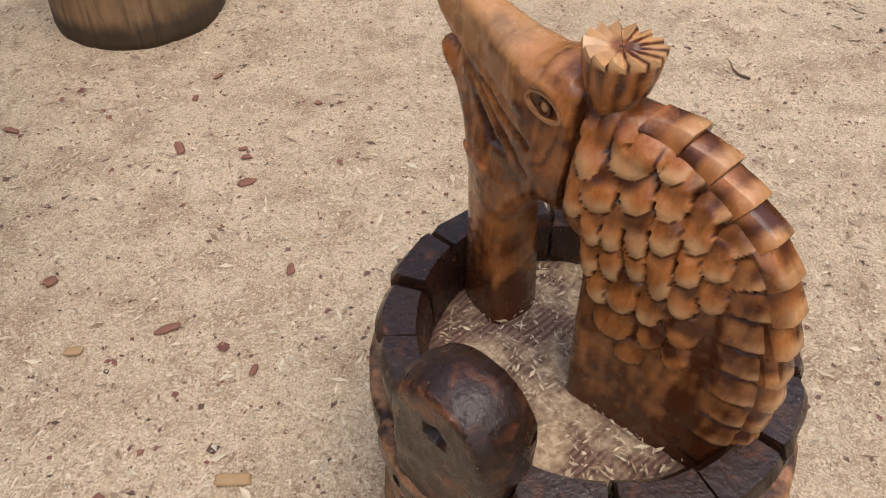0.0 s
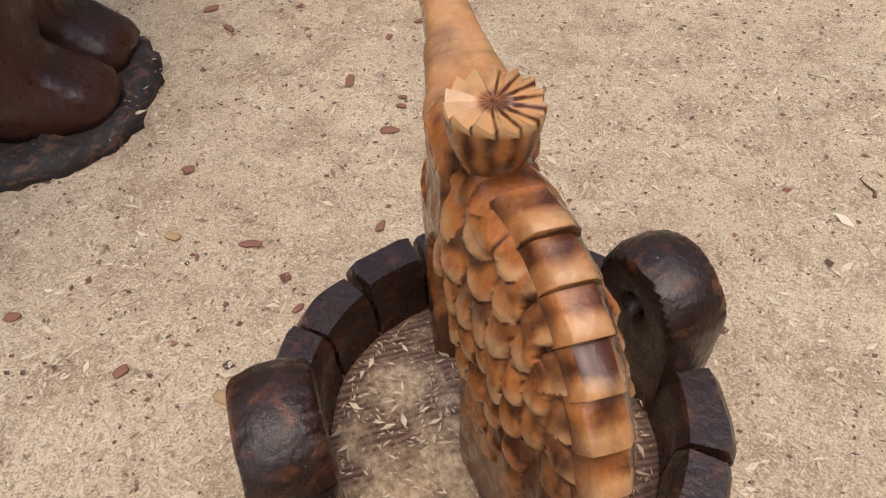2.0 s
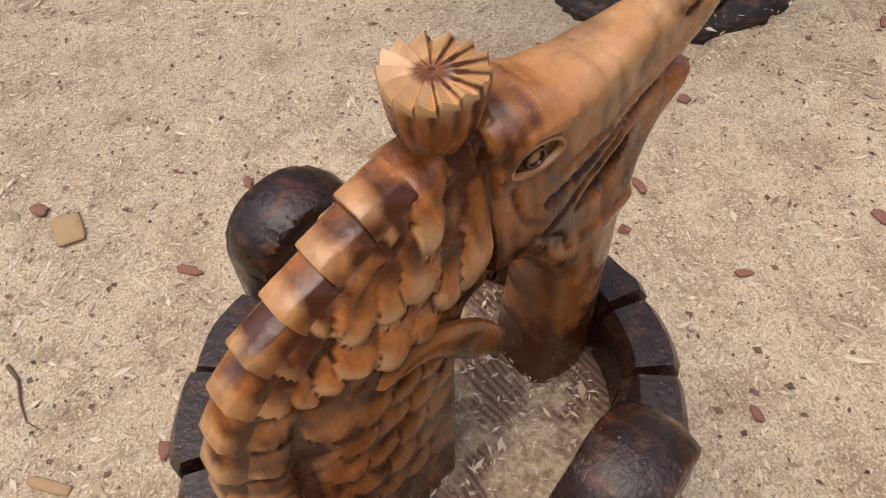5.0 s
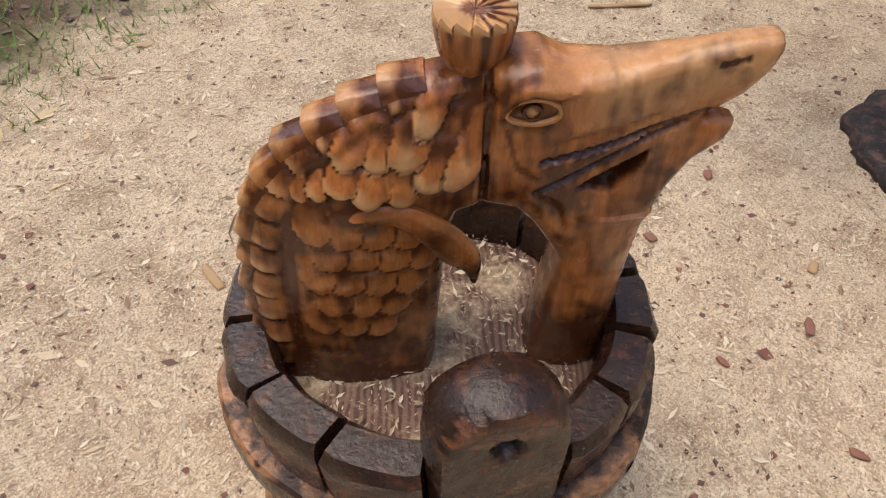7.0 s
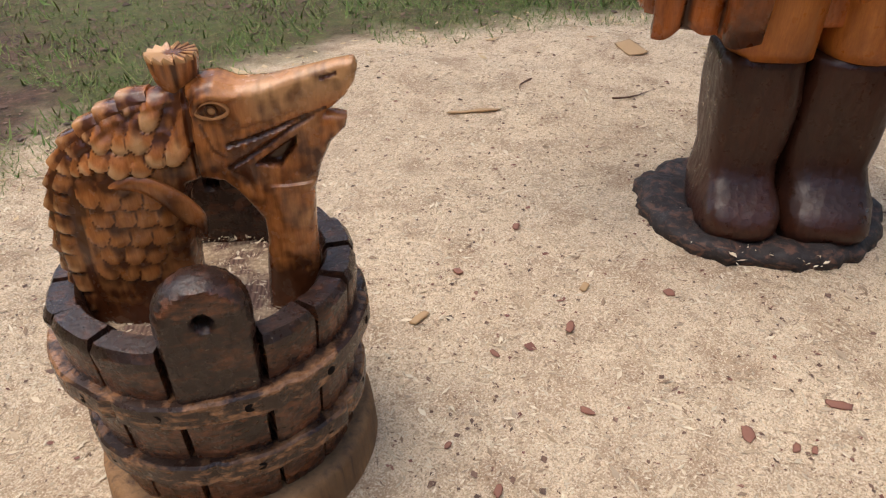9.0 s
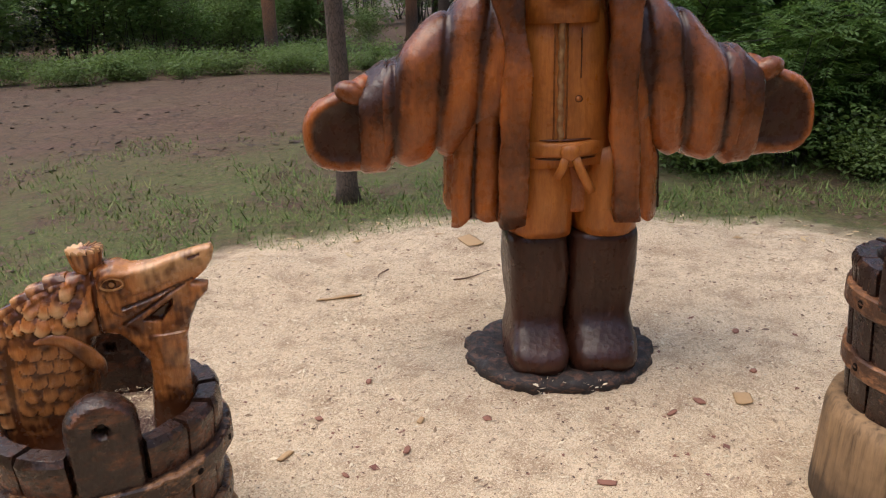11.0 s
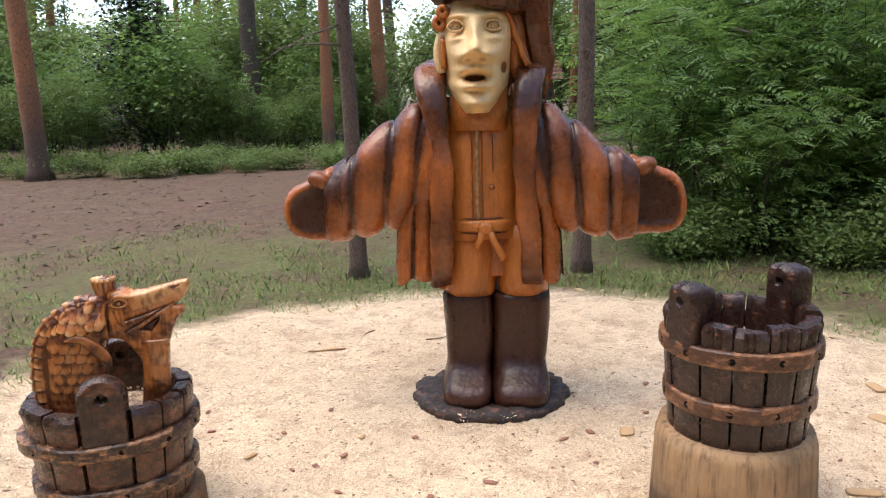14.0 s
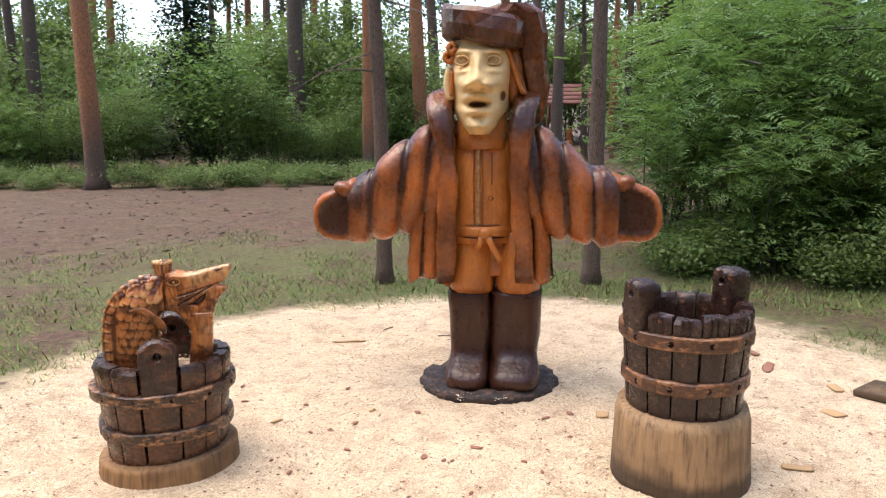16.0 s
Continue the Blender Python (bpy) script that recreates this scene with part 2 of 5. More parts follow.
def loft(bm, rings, mat=0, cap=True, char_shade=None, layer="char_shade"):
    """Skin over rings of equally many points."""
    lay = attr(bm, layer)
    rows = []
    for i, ring in enumerate(rings):
        row = [bm.verts.new(p) for p in ring]
        for v in row:
            v[lay] = char_shade(v.co) if callable(char_shade) else (char_shade or 0.0)
        rows.append(row)
    n = len(rows[0])
    faces = []
    for a, b in zip(rows, rows[1:]):
        for j in range(n):
            faces.append(bm.faces.new((a[j], a[(j + 1) % n], b[(j + 1) % n], b[j])))
    if cap:
        faces.append(bm.faces.new(rows[0][::-1]))
        faces.append(bm.faces.new(rows[-1]))
    for f in faces:
        f.material_index = mat
    return [v for r in rows for v in r]


def oval(c, a, b, n=20, power=2.0, wob=None):
    """A ring about c with half axes a and b (vectors); a higher power squares it."""
    out = []
    c, a, b = Vector(c), Vector(a), Vector(b)
    for i in range(n):
        t = 2 * math.pi * i / n
        ct, st = math.cos(t), math.sin(t)
        ct, st = math.copysign(abs(ct) ** (2 / power), ct), math.copysign(abs(st) ** (2 / power), st)
        k = wob(t) if wob else 1.0
        out.append(c + (a * ct + b * st) * k)
    return out


def inside(poly, x, y):
    c = False
    j = len(poly) - 1
    for i in range(len(poly)):
        xi, yi = poly[i]
        xj, yj = poly[j]
        if (yi > y) != (yj > y) and x < (xj - xi) * (y - yi) / (yj - yi) + xi:
            c = not c
        j = i
    return c


def nearest_edge(poly, x, y):
    best = (1e9, x, y)
    for (x0, y0), (x1, y1) in zip(poly, poly[1:] + poly[:1]):
        dx, dy = x1 - x0, y1 - y0
        t = max(0, min(1, ((x - x0) * dx + (y - y0) * dy) / (dx * dx + dy * dy + 1e-12)))
        px, py = x0 + t * dx, y0 + t * dy
        d = math.hypot(px - x, py - y)
        if d < best[0]:
            best = (d, px, py)
    return best


def smooth_line(pts, closed=True, per=4):
    """A rounded outline through the points."""
    out, n = [], len(pts)
    for i in range(n):
        p0, p1, p2, p3 = (pts[(i + k - 1) % n] for k in range(4))
        for s in range(per):
            t = s / per
            out.append(tuple(0.5 * (2 * b + (c - a) * t + (2 * a - 5 * b + 4 * c - d) * t * t + (3 * b - a - 3 * c + d) * t ** 3) for a, b, c, d in zip(p0, p1, p2, p3)))
    return out


def inflate(bm, poly, half, edge, cell, place, mat=0, char_shade=None, relief=None):
    """A carved slab with the outline poly (x, z): half(x, z) is its half thickness, rounded over 'edge' at the outline.
    place(x, z, y) sets it in space; relief(x, z, side) moves the surface out; the share of burnt colour also goes by
    (x, z, side)."""
    lay = attr(bm, "char_shade")
    xs, ys = [p[0] for p in poly], [p[1] for p in poly]
    nx, ny = int((max(xs) - min(xs)) / cell) + 2, int((max(ys) - min(ys)) / cell) + 2
    ok, x0, y0 = {}, min(xs) - cell / 2, min(ys) - cell / 2
    for i in range(nx + 1):
        for j in range(ny + 1):
            x, y = x0 + i * cell, y0 + j * cell
            ins = inside(poly, x, y)
            d, px, py = nearest_edge(poly, x, y)
            if ins or d < cell * 0.5:
                ok[i, j] = [x, y, d if ins else 0.0, px, py]
    cells = [(i, j) for i in range(nx) for j in range(ny) if all(q in ok for q in ((i, j), (i + 1, j), (i, j + 1), (i + 1, j + 1)))]
    have = set(cells)
    used = {q for i, j in cells for q in ((i, j), (i + 1, j), (i, j + 1), (i + 1, j + 1))}
    rim = {q for q in used if any((q[0] + a, q[1] + b) not in have for a in (-1, 0) for b in (-1, 0))}
    front, back = {}, {}
    made = []
    for q in used:
        x, y, d, px, py = ok[q]
        if q in rim:
            x, y, d = px, py, 0.0
        f = min(1.0, d / edge)
        t = half(x, y) * (0.35 + 0.65 * math.sqrt(max(0.0, 1 - (1 - f) ** 2)))
        for side, store in ((1, front), (-1, back)):
            tt = t + (relief(x, y, side) * f if relief else 0.0)
            v = bm.verts.new(place(x, y, side * tt))
            v[lay] = char_shade(x, y, side) if char_shade else 0.0
            store[q] = v
            made.append(v)
    faces = []
    for i, j in cells:
        ring = ((i, j), (i + 1, j), (i + 1, j + 1), (i, j + 1))
        faces.append(bm.faces.new([front[q] for q in ring]))
        faces.append(bm.faces.new([back[q] for q in ring[::-1]]))
        for a, b, nb in ((ring[0], ring[1], (i, j - 1)), (ring[1], ring[2], (i + 1, j)), (ring[2], ring[3], (i, j + 1)), (ring[3], ring[0], (i - 1, j))):
            if nb not in have:
                faces.append(bm.faces.new((front[b], front[a], back[a], back[b])))
    for f in faces:
        f.material_index = mat
    return made


def sphere(bm, c, r, mat=0, char_shade=0.0, seg=14, rot=None):
    lay = attr(bm, "char_shade")
    r = Vector(r if isinstance(r, (tuple, list)) else (r, r, r))
    m = Matrix.Translation(c) @ (rot or Matrix()) @ Matrix.Diagonal((*r, 1))
    got = bmesh.ops.create_uvsphere(bm, u_segments=seg, v_segments=max(6, seg * 2 // 3), radius=1, matrix=m)["verts"]
    for v in got:
        v[lay] = char_shade
    for f in {f for v in got for f in v.link_faces}:
        f.material_index = mat
    return got


def ribbon(bm, pts, w, h, mat=0, char_shade=0.0, n=8, taper=None):
    """A rounded raised strip along pts."""
    rings = []
    pts = [Vector(p) for p in pts]
    for i, p in enumerate(pts):
        t = (pts[min(i + 1, len(pts) - 1)] - pts[max(i - 1, 0)]).normalized()
        side = t.cross(Vector((0, 1, 0)))
        side = side.normalized() if side.length > 1e-4 else Vector((1, 0, 0))
        up = side.cross(t).normalized()
        k = taper(i / (len(pts) - 1)) if taper else 1.0
        rings.append(oval(p, side * w * k, up * h * k, n))
    return loft(bm, rings, mat, True, char_shade)


def smoothstep(a, b, x):
    t = max(0.0, min(1.0, (x - a) / (b - a)))
    return t * t * (3 - 2 * t)

# ---- ground ----
SAND = (-1.0, 2.0)


def ground_height(x, y):
    r = math.hypot(x - SAND[0], y - SAND[1])
    lip = 0.085 * math.exp(-((r - 2.9) / 0.35) ** 2) * (0.5 + noise.noise((x * 1.3, y * 1.3, 5)))
    near = 1 - smoothstep(30, 90, r)
    return -0.012 + lip + near * (0.012 * noise.noise((x * 2.2, y * 2.2, 0)) + 0.006 * noise.noise((x * 7, y * 7, 2)) + smoothstep(3, 9, r) * 0.08 * noise.noise((x * 0.4, y * 0.4, 9)))


def build_ground():
    bm = bmesh.new()
    steps = [-2500, -900, -400, -200, -110, -70] + [-50 + 2 * i for i in range(19)] + [-12 + 0.8 * i for i in range(8)]
    inner = [-5.6 + 0.07 * i for i in range(161)]
    line = steps + inner + [-v for v in steps[::-1]]
    grid = [[bm.verts.new((SAND[0] + a, SAND[1] + b, ground_height(SAND[0] + a, SAND[1] + b))) for b in line] for a in line]
    for i in range(len(line) - 1):
        for j in range(len(line) - 1):
            bm.faces.new((grid[i][j], grid[i + 1][j], grid[i + 1][j + 1], grid[i][j + 1]))
    ob = link("ground", bm, M_GROUND)
    tagged(ob, "pale sand and sawdust clearing ringed by grass and brown litter", "ground", kind="structure")


build_ground()


# ---- carved buckets ----
def stave(a0, a1, z0, z1, r0, r1, thick, notched=False):
    """One wedge-shaped stave between two angles; r0 below, r1 above are outer radii."""
    bm = bmesh.new()
    lay = attr(bm, "worn")
    rings = []
    zs = [z0, z0 + 0.3 * (z1 - z0), z0 + 0.65 * (z1 - z0), z1 - 0.055, z1 - 0.02, z1]
    for i, z in enumerate(zs):
        t = (z - z0) / (z1 - z0)
        r = r0 + (r1 - r0) * t
        cut = 0.012 if i == len(zs) - 1 else 0.0
        g = 0.012 if cut else 0.0
        ring = []
        for k in range(9):
            a = a0 + g + (a1 - a0 - 2 * g) * k / 8
            dent = 0.011 if notched and k in (3, 5) and i >= 3 else 0.0
            edge = 0.004 if k in (0, 8) else 0.0
            ring.append(Vector(((r - cut - dent - edge) * math.cos(a), (r - cut - dent - edge) * math.sin(a), z - (0.6 * dent if i == len(zs) - 1 else 0))))
        for k in range(8, -1, -1):
            a = a0 + g + (a1 - a0 - 2 * g) * k / 8
            ring.append(Vector(((r - thick + cut) * math.cos(a), (r - thick + cut) * math.sin(a), z)))
        rings.append(ring)
    loft(bm, rings, layer="worn")
    for v in bm.verts:
        outer = smoothstep(r0 - 0.03, r0 - 0.01, math.hypot(v.co.x, v.co.y))
        v[lay] = outer * (0.75 + 0.5 * noise.noise(v.co * 9)) * (smoothstep(z1 - 0.02, z1 - 0.06, v.co.z) if not notched else 0.8)
        if notched:
            v[lay] = 0.5 * smoothstep(0.15, 0.5, noise.noise(Vector((v.co.x * 26, v.co.y * 26, v.co.z * 14)))) + 0.25 * smoothstep(z1 - 0.04, z1 - 0.01, v.co.z)
    rough_up(bm, 0.008, 14, seed=a0 * 3 + z1)
    return bm


def handle(r, z0, z1, width, thick, a, hole_z, square=1.0):
    """A taller stave with a rounded head and a bored hole, set at the angle a."""
    bm = bmesh.new()
    lay = attr(bm, "worn")
    poly = [(-width / 2 * 0.94, z0), (-width / 2, z1 - width * 0.55)]
    for i in range(1, 12):
        t = math.pi * (1 - i / 12)
        poly.append((width / 2 * math.copysign(abs(math.cos(t)) ** square, math.cos(t)), z1 - width * 0.5 + width * 0.5 * math.sin(t) ** square))
    if square < 1:
        poly = [(x, z - (0.014 if abs(abs(x) - 0.2 * width) < 0.06 * width and z > z1 - 0.06 else 0)) for x, z in poly]
    poly += [(width / 2, z1 - width * 0.55), (width / 2 * 0.94, z0)]
    rot = Matrix.Rotation(a, 4, "Z")

    def dent(x, z, side):
        d = math.hypot(x, z - hole_z)
        return -0.034 * (1 - smoothstep(0.010, 0.020, d)) + 0.004 * noise.noise((x * 20, z * 20, a))

    inflate(bm, poly, lambda x, z: thick / 2, 0.020, 0.0078, lambda x, z, y: rot @ Vector((r - thick / 2 - y, x, z)), relief=dent)
    for v in bm.verts:
        q = rot.inverted() @ v.co
        if square < 1:
            v[lay] = 0.55 * smoothstep(0.12, 0.5, noise.noise(Vector((v.co.x * 24, v.co.y * 24, v.co.z * 16))))
            continue
        v[lay] = 0.75 * smoothstep(r - 0.012, r - 0.004, q.x) * smoothstep(-0.25, 0.3, noise.noise(q * 12)) if q.z > hole_z - 0.12 else 0.0
    return bm


def hoop_wave(a, seed):
    return 0.011 * noise.noise((math.cos(a) * 2, math.sin(a) * 2, seed)) + 0.004 * noise.noise((math.cos(a) * 9, math.sin(a) * 9, seed))


def hoop(r, z, h, t, seed):
    """A carved band round the staves, cut in lengths, uneven from hand carving."""
    bm = bmesh.new()
    n = 96
    rings = []
    for i in range(n):
        a = 2 * math.pi * i / n
        wob = hoop_wave(a, seed)
        seam = 0.008 if i % 16 == (int(seed) % 16) else 0.0
        rr = r + wob - seam
        dz = 0.006 * noise.noise((math.cos(a) * 3, math.sin(a) * 3, seed + 4))
        prof = [(rr - t, -h / 2), (rr - 0.006, -h / 2), (rr, -h * 0.4), (rr, -h * 0.15), (rr + 0.001, 0), (rr, h * 0.2), (rr, h * 0.4), (rr - 0.006, h / 2), (rr - t, h / 2)]
        rings.append([Vector((p * math.cos(a), p * math.sin(a), z + dz + q)) for p, q in prof])
    rings.append(rings[0])
    loft(bm, rings, cap=False, layer="worn")
    bmesh.ops.remove_doubles(bm, verts=bm.verts, dist=1e-5)
    worn = attr(bm, "worn")
    for v in bm.verts:
        edge = smoothstep(0.18 * h, 0.42 * h, abs(v.co.z - z)) if math.hypot(v.co.x, v.co.y) > r - 0.02 else 0.0
        v[worn] = (0.5 + 0.5 * edge) * smoothstep(-0.16, 0.2, noise.noise(Vector((v.co.x * 11, v.co.y * 11, v.co.z * 22 + seed))))
    bm.normal_update()
    bmesh.ops.recalc_face_normals(bm, faces=bm.faces)
    return bm


def peg_hole_disc(a, r, z, rad=0.013):
    """A near-black disc on the hoop for the shade inside a bored peg hole."""
    bm = bmesh.new()
    m = Matrix.Rotation(a, 4, "Z") @ Matrix.Translation((r, 0, z)) @ Matrix.Rotation(math.pi / 2, 4, "Y")
    bmesh.ops.create_cone(bm, cap_ends=True, segments=14, radius1=rad, radius2=rad * 0.8, depth=0.014, matrix=m)
    return bm


def log(r0, r1, z0, z1, seed, tilt=0.0):
    bm = bmesh.new()
    n = 56
    wob = lambda s: lambda t: 1 + 0.03 * noise.noise((math.cos(t) * 1.5, math.sin(t) * 1.5, seed)) + 0.012 * noise.noise((math.cos(t) * 6, math.sin(t) * 6, seed + s * 0.3))
    rings = []
    for i in range(9):
        s = i / 8
        z = z0 + (z1 - z0) * s
        r = r0 + (r1 - r0) * s - (0.012 if i == 8 else 0)
        rings.append([p + Vector((0, 0, tilt * s * p.x)) for p in oval((0, 0, z), (r, 0, 0), (0, r, 0), n, wob=wob(s))])
    rings.append(oval((0, 0, z1 + 0.004), (r1 * 0.5, 0, 0), (0, r1 * 0.5, 0), n))
    loft(bm, rings, layer="worn")
    return bm


# near-black colour painted as the dark inside the peg holes
M_HOLE = Mat("hole_shade", 0.9).color((0.008, 0.005, 0.004))
M_HOLE.b.inputs["Specular IOR Level"].default_value = 0.1
M_HOLE = M_HOLE.m

BUCKET = (0.226, 0.755)
bucket = empty("wooden_bucket", pose(BUCKET[0], BUCKET[1], 0, 0, 0, 132.9) @ Matrix.Diagonal((1.05, 1, 1, 1)), "charred carved wooden bucket filled with sawdust on a log foot", "bucket", "carved buckets")
part("log_foot", log(0.338, 0.33, -0.03, 0.088, 2.0, 0.07), M_LOGBASE, bucket, "bare brown log foot")
HA, HB = -math.pi / 2 + 0.20, math.pi / 2 + 0.05
HW = 0.175
n_side = 6
half_gap = 0.30
for side, (a, b) in enumerate(((HA + half_gap, HB - half_gap), (HB + half_gap, HA + 2 * math.pi - half_gap))):
    for i in range(n_side):
        w = (b - a) / n_side
        a0 = a + i * w + 0.012
        a1 = a + (i + 1) * w - 0.012
        top = 0.582 + 0.022 * noise.noise((i * 1.7, side * 5.0, 1.0))
        part("stave", stave(a0, a1, 0.05, top, 0.283, 0.325, 0.075), M_CHAR, bucket)
part("handle", handle(0.322, 0.43, 0.735, 0.18, 0.10, HA, 0.652), M_CHAR, bucket, "rounded charred handle with a bored hole")
part("handle", handle(0.335, 0.43, 0.732, 0.19, 0.105, HB, 0.65), M_CHAR, bucket, "rounded charred handle with a bored hole")
for a in (HA, HB):
    part("stave", stave(a - 0.27, a + 0.27, 0.05, 0.47, 0.283, 0.313, 0.075), M_CHAR, bucket)
HOLES = [0.35 + 2 * math.pi * i / 12 for i in range(12)]
for z, r in ((0.432, 0.343), (0.232, 0.322)):
    band = part("hoop", hoop(r, z, 0.062, 0.05, z * 40), M_HOOP_DARK, bucket, "scorched brown carved hoop")
    for a in HOLES:
        part("peg_hole_disc", peg_hole_disc(a, r + hoop_wave(a, z * 40) - 0.0064, z), M_HOLE, band)
bm = bmesh.new()
loft(bm, [oval((0, 0, z), (r, 0, 0), (0, r, 0), 40) for z, r in ((0.2, 0.24), (0.475, 0.265), (0.483, 0.2), (0.487, 0.1), (0.488, 0.02))])
rough_up(bm, 0.012, 15)
FILL = Mat("sawdust_over_sawn_wood", 0.9)
fo = FILL.coord()
FILL.color(FILL.mix(FILL.ramp(FILL.noise(fo, 7, 5, 0.65), (0.50, 0.0), (0.60, 1.0)), FILL.mix(FILL.ramp(FILL.wave(FILL.coord(scale=(1, 0.4, 1)), 30, 6), (0.3, 0.0), (0.7, 1.0)), (0.13, 0.07, 0.05), (0.24, 0.14, 0.10)), FILL.ramp(FILL.noise(fo, 90, 4, 0.7), (0.35, (0.30, 0.20, 0.12)), (0.65, (0.66, 0.50, 0.33)))))
FILL.bump(FILL.noise(fo, 120, 4, 0.7), 0.6, 0.008)
part("sawdust_fill", bm, FILL.m, bucket, "sawdust over sawn wood inside the rim")

BUCKET2 = (-1.28, 2.95)
bucket2 = empty("wooden_bucket", pose(BUCKET2[0], BUCKET2[1], 0), "dark carved wooden bucket with two hoops on a tall pale log", "bucket", "carved buckets")
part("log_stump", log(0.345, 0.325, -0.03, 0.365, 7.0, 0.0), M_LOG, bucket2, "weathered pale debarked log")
A2, B2 = radians(-32), radians(148)
for side, (a, b) in enumerate(((A2 + 0.3, B2 - 0.3), (B2 + 0.3, A2 + 2 * math.pi - 0.3))):
    for i in range(6):
        w = (b - a) / 6
        top = 0.865 + 0.02 * noise.noise((i * 1.3, side * 4.0, 6.0))
        part("stave", stave(a + i * w + 0.015, a + (i + 1) * w - 0.015, 0.35, top, 0.275, 0.312, 0.08, True), M_CHAR_WORN, bucket2)
part("handle", handle(0.318, 0.74, 1.015, 0.16, 0.12, A2, 0.94, 0.6), M_CHAR_WORN, bucket2, "charred handle with a bored hole")
part("handle", handle(0.318, 0.74, 1.035, 0.16, 0.12, B2, 0.96, 0.6), M_CHAR_WORN, bucket2, "charred handle with a bored hole")
for a in (A2, B2):
    part("stave", stave(a - 0.28, a + 0.28, 0.35, 0.78, 0.275, 0.305, 0.08, True), M_CHAR_WORN, bucket2)
HOLES2 = [0.16 + 2 * math.pi * i / 11 for i in range(11)]
for z, r in ((0.745, 0.322), (0.525, 0.306)):
    band = part("hoop", hoop(r, z, 0.07, 0.05, z * 30), M_HOOP, bucket2, "scorched brown carved hoop")
    for a in HOLES2:
        part("peg_hole_disc", peg_hole_disc(a, r + hoop_wave(a, z * 30) - 0.0064, z, 0.017), M_HOLE, band)
bm = bmesh.new()
loft(bm, [oval((0, 0, z), (r, 0, 0), (0, r, 0), 32) for z, r in ((0.36, 0.22), (0.62, 0.225), (0.625, 0.05))])
part("hollow_floor", bm, M_CHAR, bucket2)


# ---- the crowned pike ----
def tail_swing(x):
    """How far the hind part of the fish swings out of the plane of the head."""
    return 0.048 * (1 - math.exp(-(max(0.0, -x - 0.03) / 0.11) ** 1.3))


def build_pike():
    bm = bmesh.new()
    attr(bm, "char_shade"), attr(bm, "pale")
    char_shade, pale = attr(bm, "char_shade"), attr(bm, "pale")
    V0 = -0.018  # the middle plane of the head, which turns a little along its length

    def place(x, z, y):
        # y > 0 is the side of the near handle (local -y)
        return Vector((x, -(V0 + 0.075 * x + tail_swing(x) + y), z))

    back = [(-0.318, 0.46), (-0.322, 0.56), (-0.327, 0.66), (-0.318, 0.75), (-0.302, 0.820), (-0.284, 0.860), (-0.254, 0.900), (-0.226, 0.922), (-0.194, 0.946), (-0.150, 0.970), (-0.110, 0.986), (-0.073, 0.995), (-0.03, 1.0)]
    head = [(0.018, 1.018), (0.058, 1.022), (0.094, 1.008), (0.146, 1.011), (0.229, 1.031), (0.286, 1.045), (0.324, 1.051), (0.330, 1.036), (0.322, 1.006), (0.301, 0.976), (0.274, 0.953)]
    jaw = [(0.258, 0.943), (0.280, 0.941), (0.303, 0.936), (0.297, 0.910), (0.265, 0.878), (0.241, 0.830), (0.222, 0.771), (0.216, 0.70), (0.213, 0.60), (0.213, 0.5), (0.21, 0.46), (0.085, 0.46)]
    inner = [(0.090, 0.52), (0.099, 0.60), (0.108, 0.665), (0.108, 0.712), (0.088, 0.745), (0.062, 0.782), (0.040, 0.804), (0.0, 0.812), (-0.03, 0.800), (-0.046, 0.75), (-0.05, 0.65), (-0.056, 0.56), (-0.06, 0.46)]
    poly = back + head + jaw + inner

    lengths = [0.0]
    for a, b in zip(back, back[1:]):
        lengths.append(lengths[-1] + math.hypot(b[0] - a[0], b[1] - a[1]))

    def from_back(x, z):
        """The distance to the back line, and how far along it from the tail the nearest place lies."""
        best, s = 9.0, 0.0
        for (x0, z0), (x1, z1), l0 in zip(back, back[1:], lengths):
            dx, dz = x1 - x0, z1 - z0
            t = max(0, min(1, ((x - x0) * dx + (z - z0) * dz) / (dx * dx + dz * dz)))
            d = math.hypot(x0 + t * dx - x, z0 + t * dz - z)
            if d < best:
                best, s = d, l0 + t * math.hypot(dx, dz)
        return best, s

    def half(x, z):
        w = 0.034 + 0.026 * smoothstep(0.0, 0.13, from_back(x, z)[0]) + 0.008 * smoothstep(0.8, 0.5, z)
        w += (0.056 - w) * smoothstep(-0.03, 0.03, x)
        if z > 0.80:
            w += (0.027 - w) * smoothstep(0.05, 0.27, x)
        if x > 0.05:
            low = 0.055 * (0.68 + 0.32 * smoothstep(0.0, 0.075, 0.222 + 0.35 * max(0.0, z - 0.78) - x))
            w += (low - w) * smoothstep(0.87, 0.76, z)
        return w

    def line(x, z, p, q, w):
        dx, dz = q[0] - p[0], q[1] - p[1]
        t = max(0, min(1, ((x - p[0]) * dx + (z - p[1]) * dz) / (dx * dx + dz * dz)))
        return 1 - smoothstep(w * 0.3, w, math.hypot(x - p[0] - t * dx, z - p[1] - t * dz))

    def path(x, z, pts, w):
        return max(line(x, z, p, q, w) for p, q in zip(pts, pts[1:]))

    gill = [(-0.004, 1.01), (-0.001, 0.975), (-0.003, 0.915), (-0.005, 0.80)]
    lips = [[(0.262, 0.956), (0.187, 0.930), (0.127, 0.909), (0.066, 0.893)], [(0.237, 0.943), (0.188, 0.917), (0.127, 0.880), (0.063, 0.846)]]
    creases = [[(0.085, 0.925), (0.14, 0.936), (0.2, 0.955)], [(0.060, 0.842), (0.095, 0.815), (0.105, 0.785)], [(0.020, 0.935), (0.035, 0.885), (0.06, 0.868)]]
